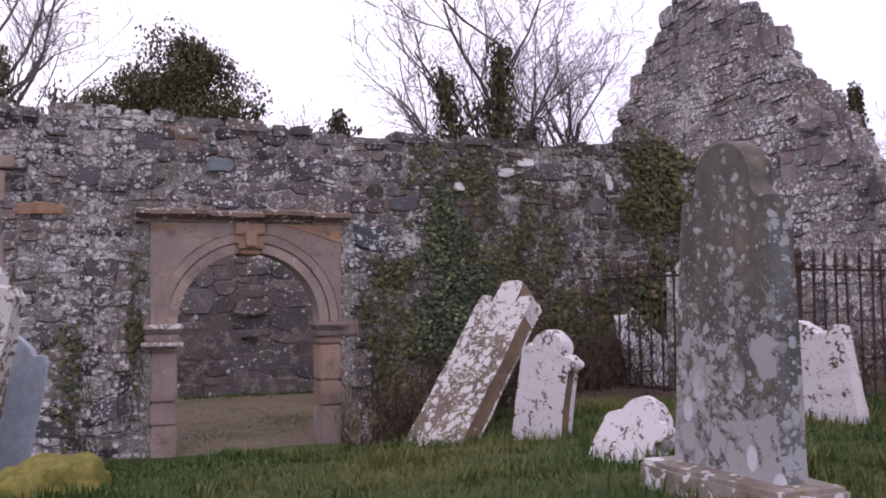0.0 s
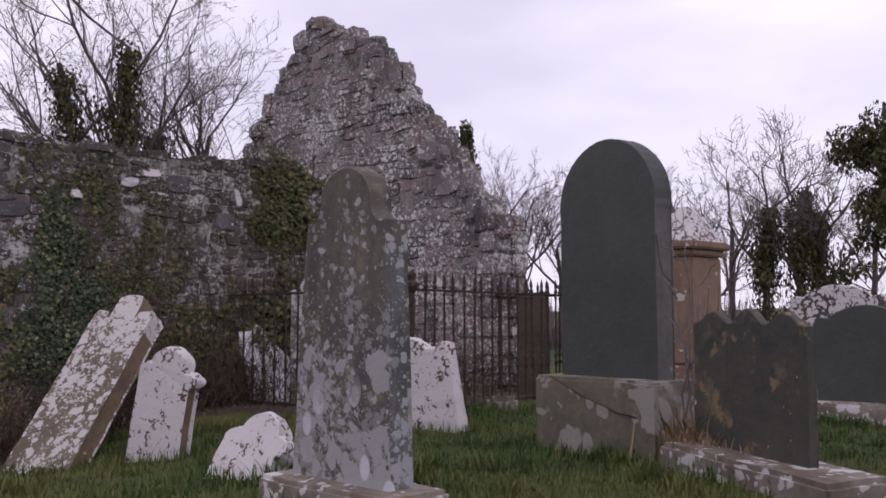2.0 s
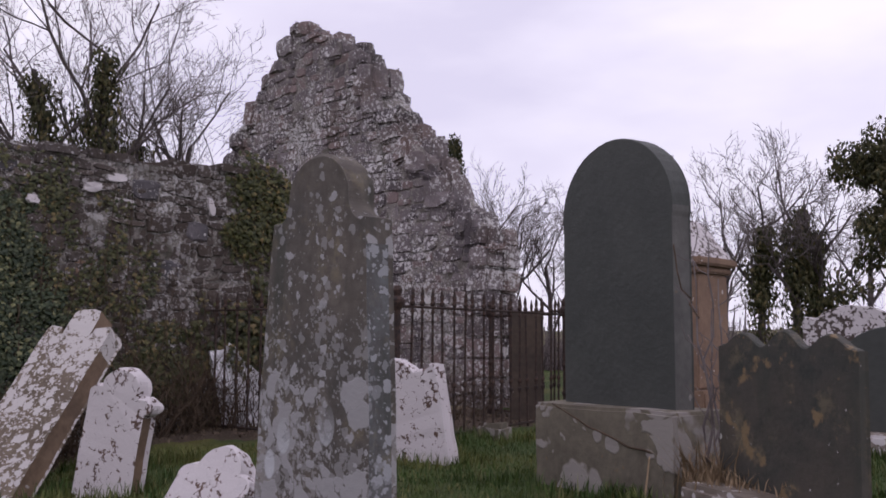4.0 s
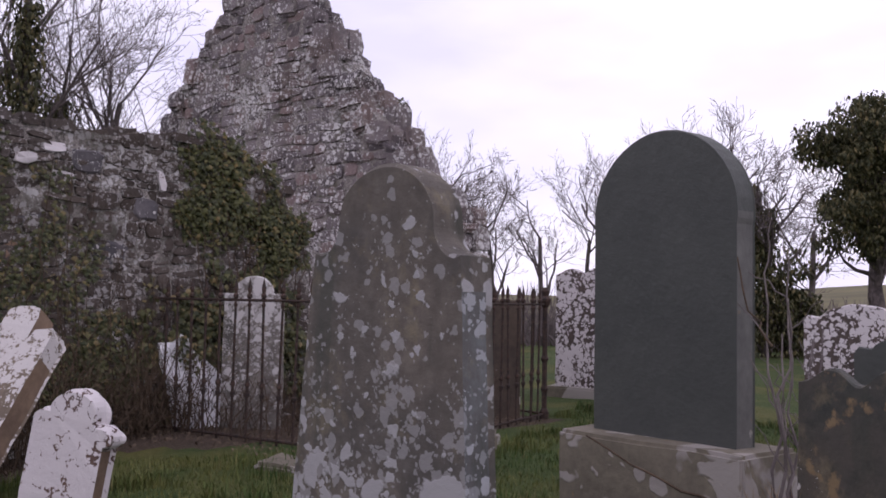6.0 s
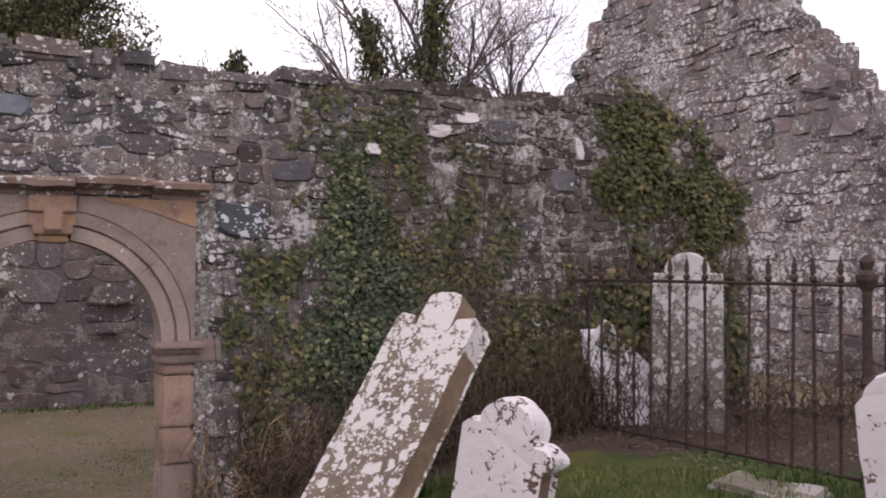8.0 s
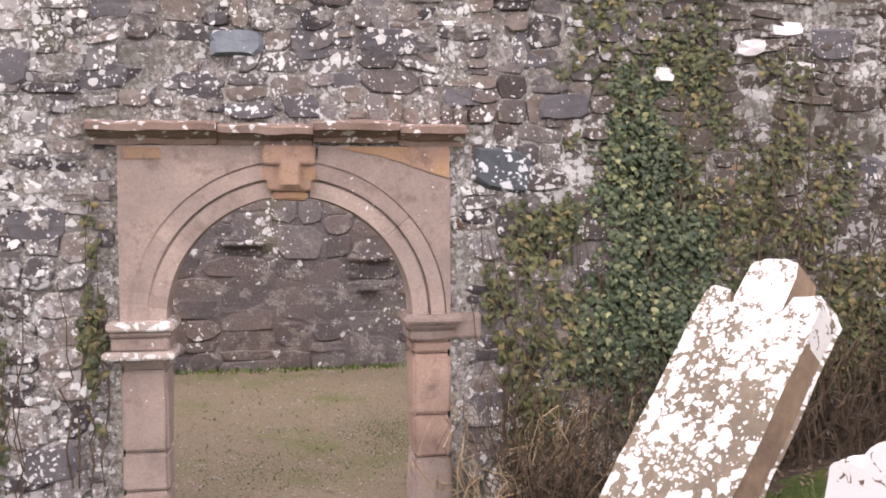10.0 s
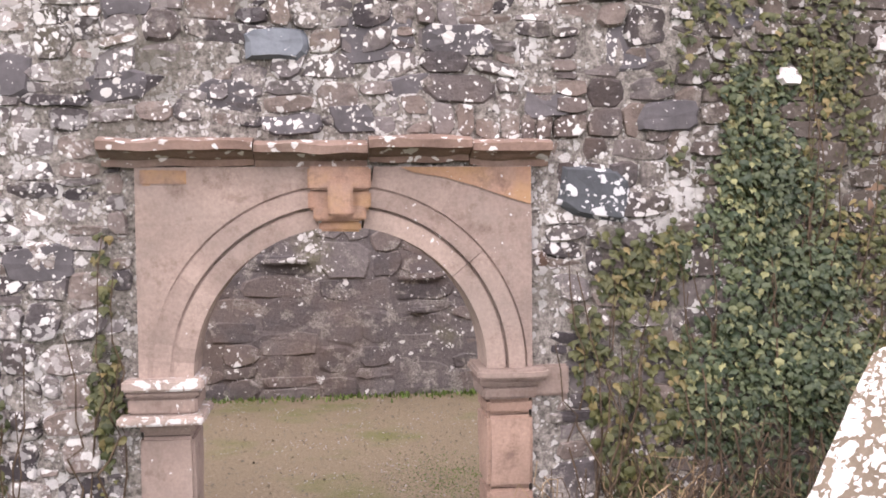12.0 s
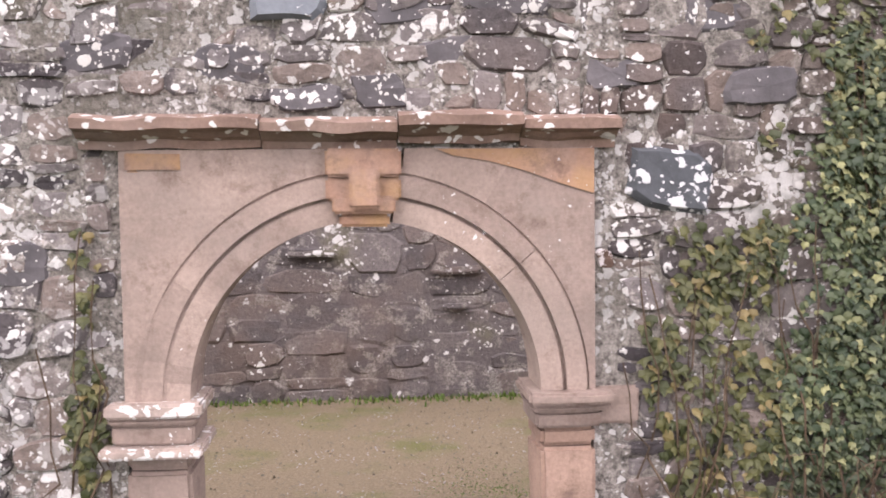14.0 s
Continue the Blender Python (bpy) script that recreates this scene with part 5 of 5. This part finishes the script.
def bare_tree(label, x, y, tall, seed, ivy_top=0.0, radius=0.11, lean=0.0, group="bare trees", forks=(6, 4, 4, 3, 3), cover=1.0):
    rng = random.Random(seed)
    g = height(x, y) - 0.1
    tree = empty("tree", x, y, g)
    tagged(tree, label, "tree", group)
    lines, twigs = [], []
    grow(rng, Vector((0, 0, 0)), (lean, 0, 1), tall * (0.74 if ivy_top else 0.55), radius, 0, lines, twigs, forks, 0.72 if ivy_top else 0.9)
    verts, faces = branch_tubes(lines[:1], 7)
    mesh_object("trunk", verts, faces, M_BARK, tree)
    verts, faces = branch_tubes(lines[1:], 5)
    tagged(mesh_object("branchwork", verts, faces, M_BARK, tree), kind="stuff")
    verts, faces = branch_tubes(twigs, 3)
    tagged(mesh_object("crown", verts, faces, M_TWIG, tree), kind="stuff")
    if ivy_top:
        pts = []
        stems = [ln for ln in lines if ln[0][1] > radius * 0.22]
        n = int(2000 * ivy_top / 3)
        while len(pts) < n:
            ln = rng.choice(stems[:1] * 12 + stems[1:3])
            k = rng.randrange(len(ln) - 1)
            p = ln[k][0].lerp(ln[k + 1][0], rng.random())
            if p.z > ivy_top or (p.z < 0.4 * ivy_top and rng.random() < 0.6):
                continue
            v = Vector((rng.gauss(0, 1), rng.gauss(0, 1), rng.gauss(0, 0.6)))
            wide = (0.34 * (1 - 0.6 * p.z / ivy_top) + 0.13) * cover
            pts.append((p + v * wide * 0.75, v))
        verts, faces = leaf_cloud(pts, rng, 0.115, False)
        mesh_object("ivy_cover", verts, faces, M_YEW, tree, "dark ivy cladding the trunk")
    return tree


def evergreen(label, x, y, z0, rx, rz, count, seed, size=0.16, category="tree", cone=False):
    """An evergreen crown: uneven clumps of small leaves on limbs."""
    rng = random.Random(seed)
    g = height(x, y) - 0.1
    tree = empty("evergreen", x, y, g)
    tagged(tree, label, category)
    cz = z0 + rz
    lines = [wander(rng, (0, 0, 0), (rng.uniform(-0.2, 0.2), 0, cz + rz * 0.6), 0.16, 0.03, 8, 0, 0.1)]
    clumps = []
    for k in range(90):
        a, f = rng.uniform(0, 2 * math.pi), rng.uniform(-0.9, 1.0)
        w = math.sqrt(max(0.0, 1 - f * f)) if not cone else (1 - (f + 0.9) / 1.9) * 0.95 + 0.05
        r = rx * w * rng.uniform(0.2, 1.02)
        c = Vector((r * math.cos(a), r * math.sin(a), cz + rz * f * rng.uniform(0.8, 1.05)))
        clumps.append((c, rng.uniform(0.18, 0.33) * rx))
        lines.append(wander(rng, (0, 0, max(0.5, c.z - rz * 0.5)), c, 0.05, 0.01, 5, 0, 0.08))
    pts = []
    for _ in range(count):
        c, r = rng.choice(clumps)
        v = Vector((rng.gauss(0, 1), rng.gauss(0, 1), rng.gauss(0, 0.8)))
        v *= r * rng.uniform(0.5, 1.0) / max(v.length, 0.3)
        pts.append((c + v, v))
    verts, faces = leaf_cloud(pts, rng, size, False)
    mesh_object("crown", verts, faces, M_YEW, tree)
    verts, faces = branch_tubes(lines[:1], 7)
    mesh_object("trunk", verts, faces, M_BARK, tree)
    verts, faces = branch_tubes(lines[1:], 4)
    tagged(mesh_object("branchwork", verts, faces, M_BARK, tree), kind="stuff")


def at_bearing(x, y, bearing, distance):
    b = radians(bearing)
    return x + distance * math.sin(b), y + distance * math.cos(b)


def build_trees():
    a = (-1.48, -9.03)
    spots = [(-3.4, 22, 10.5, 7.4, 1), (-7.0, 24, 10.5, 6.0, 2), (1.5, 24, 9.0, 0.0, 21), (23.4, 22, 9.4, 6.7, 3), (25.3, 22.5, 9.8, 7.2, 4), (26.9, 25, 8.2, 6.0, 5), (29.0, 25, 8.0, 5.2, 6),
             (31.5, 27, 10.0, 0.0, 7), (17.5, 28, 7.5, 0.0, 8), (9.5, 26, 8.0, 0.0, 9), (46.8, 30, 7.2, 0.0, 10), (49.2, 31, 6.6, 0.0, 23), (51.5, 33, 6.4, 0.0, 11), (20.3, 27, 8.0, 0.0, 24)]
    for b, d, tall, ivy_top, seed in spots:
        x, y = at_bearing(*a, b, d)
        bare_tree("bare winter tree with ivy-clad trunk behind the ruin" if ivy_top else "bare winter tree with fine twigs behind the ruin", x, y, tall, seed, ivy_top)
    b0 = (-1.30, -8.94)
    for b, d, tall, ivy_top, seed in [(59.0, 31, 6.6, 0.0, 12), (61.5, 29, 6.6, 0.0, 13), (63.5, 24, 5.0, 4.4, 14), (65.2, 24, 5.6, 5.0, 15), (66.4, 24.5, 4.8, 4.2, 16), (54.5, 34, 6.6, 0.0, 17), (57.0, 36, 6.8, 0.0, 20), (72.0, 26, 6.6, 0.0, 19), (68.8, 29, 6.4, 0.0, 22)]:
        x, y = at_bearing(*b0, b, d)
        bare_tree("bare winter tree with ivy-clad trunk beyond the graves" if ivy_top else "bare winter tree with fine twigs beyond the graves", x, y, tall, seed, ivy_top, 0.11, forks=(5, 4, 4, 3, 3), cover=0.62)
    x, y = at_bearing(*a, 5.2, 20)
    evergreen("broad dark evergreen bush rising behind the church wall", x, y, 3.0, 2.15, 2.0, 46000, 51, 0.085)
    x, y = at_bearing(*a, 14.9, 18)
    evergreen("small dark evergreen bush behind the church wall", x, y, 3.0, 0.55, 1.0, 2200, 52, 0.09)
    x, y = at_bearing(*a, 45.7, 25)
    evergreen("pointed dark conifer behind the gable", x, y, 2.4, 0.75, 1.95, 4200, 53, 0.10, "tree", True)
    evergreen("large dark yew tree at the edge of the churchyard", 16.9, -2.8, 2.1, 1.35, 1.45, 30000, 54, 0.085)
    for k, (x, y, r) in enumerate(((21.5, 0.5, 0.9), (27, -3.5, 1.2))):
        evergreen("low evergreen hedge bush beyond the graves", x, y, 0.0, r, 0.9, 2600, 60 + k, 0.12, "bush")


def build_hedge():
    """A bare hedge along the far edge of the churchyard."""
    rng = random.Random(77)
    lines = []
    for _ in range(3000):
        b, d = rng.uniform(36, 80), rng.uniform(27, 30)
        x, y = at_bearing(-1.3, -8.94, b, d)
        g = height(x, y)
        tall = rng.uniform(0.6, 1.9) * (0.8 + 0.35 * noise.noise(Vector((b * 0.4, 0, 0))))
        lines.append(wander(rng, (x, y, g - 0.1), (x + rng.uniform(-0.5, 0.5), y + rng.uniform(-0.5, 0.5), g + tall), 0.028, 0.006, 4, 0, 0.12))
    verts, faces = branch_tubes(lines, 3)
    tagged(mesh_object("hedge", verts, faces, M_TWIG), "bare brown hedge along the edge of the churchyard", "hedge", kind="stuff")


def build_hill():
    verts, faces = [], []
    n, m = 60, 8
    for j in range(m):
        for i in range(n):
            b = radians(20 + 120 * i / (n - 1))
            d = 60 + 28 * j
            z = -2.5 + (4.0 + 2.5 * noise.noise(Vector((i * 0.13, 0, 3)))) * math.sin(math.pi * 0.5 * j / (m - 1)) * (0.75 + 0.5 * smooth(0.3, 0.6, i / n)) * 1.9
            verts.append((d * math.sin(b), -5 + d * math.cos(b), z))
    for j in range(m - 1):
        for i in range(n - 1):
            a = j * n + i
            faces.append((a, a + 1, a + n + 1, a + n))
    tagged(mesh_object("hill", [*verts], [f[::-1] for f in faces], M_HILL, smooth_faces=True), "low brownish green hillside beyond the churchyard", "hill", kind="structure")


build_ivy()
build_brambles()
build_grass()
build_trees()
build_hedge()
build_hill()
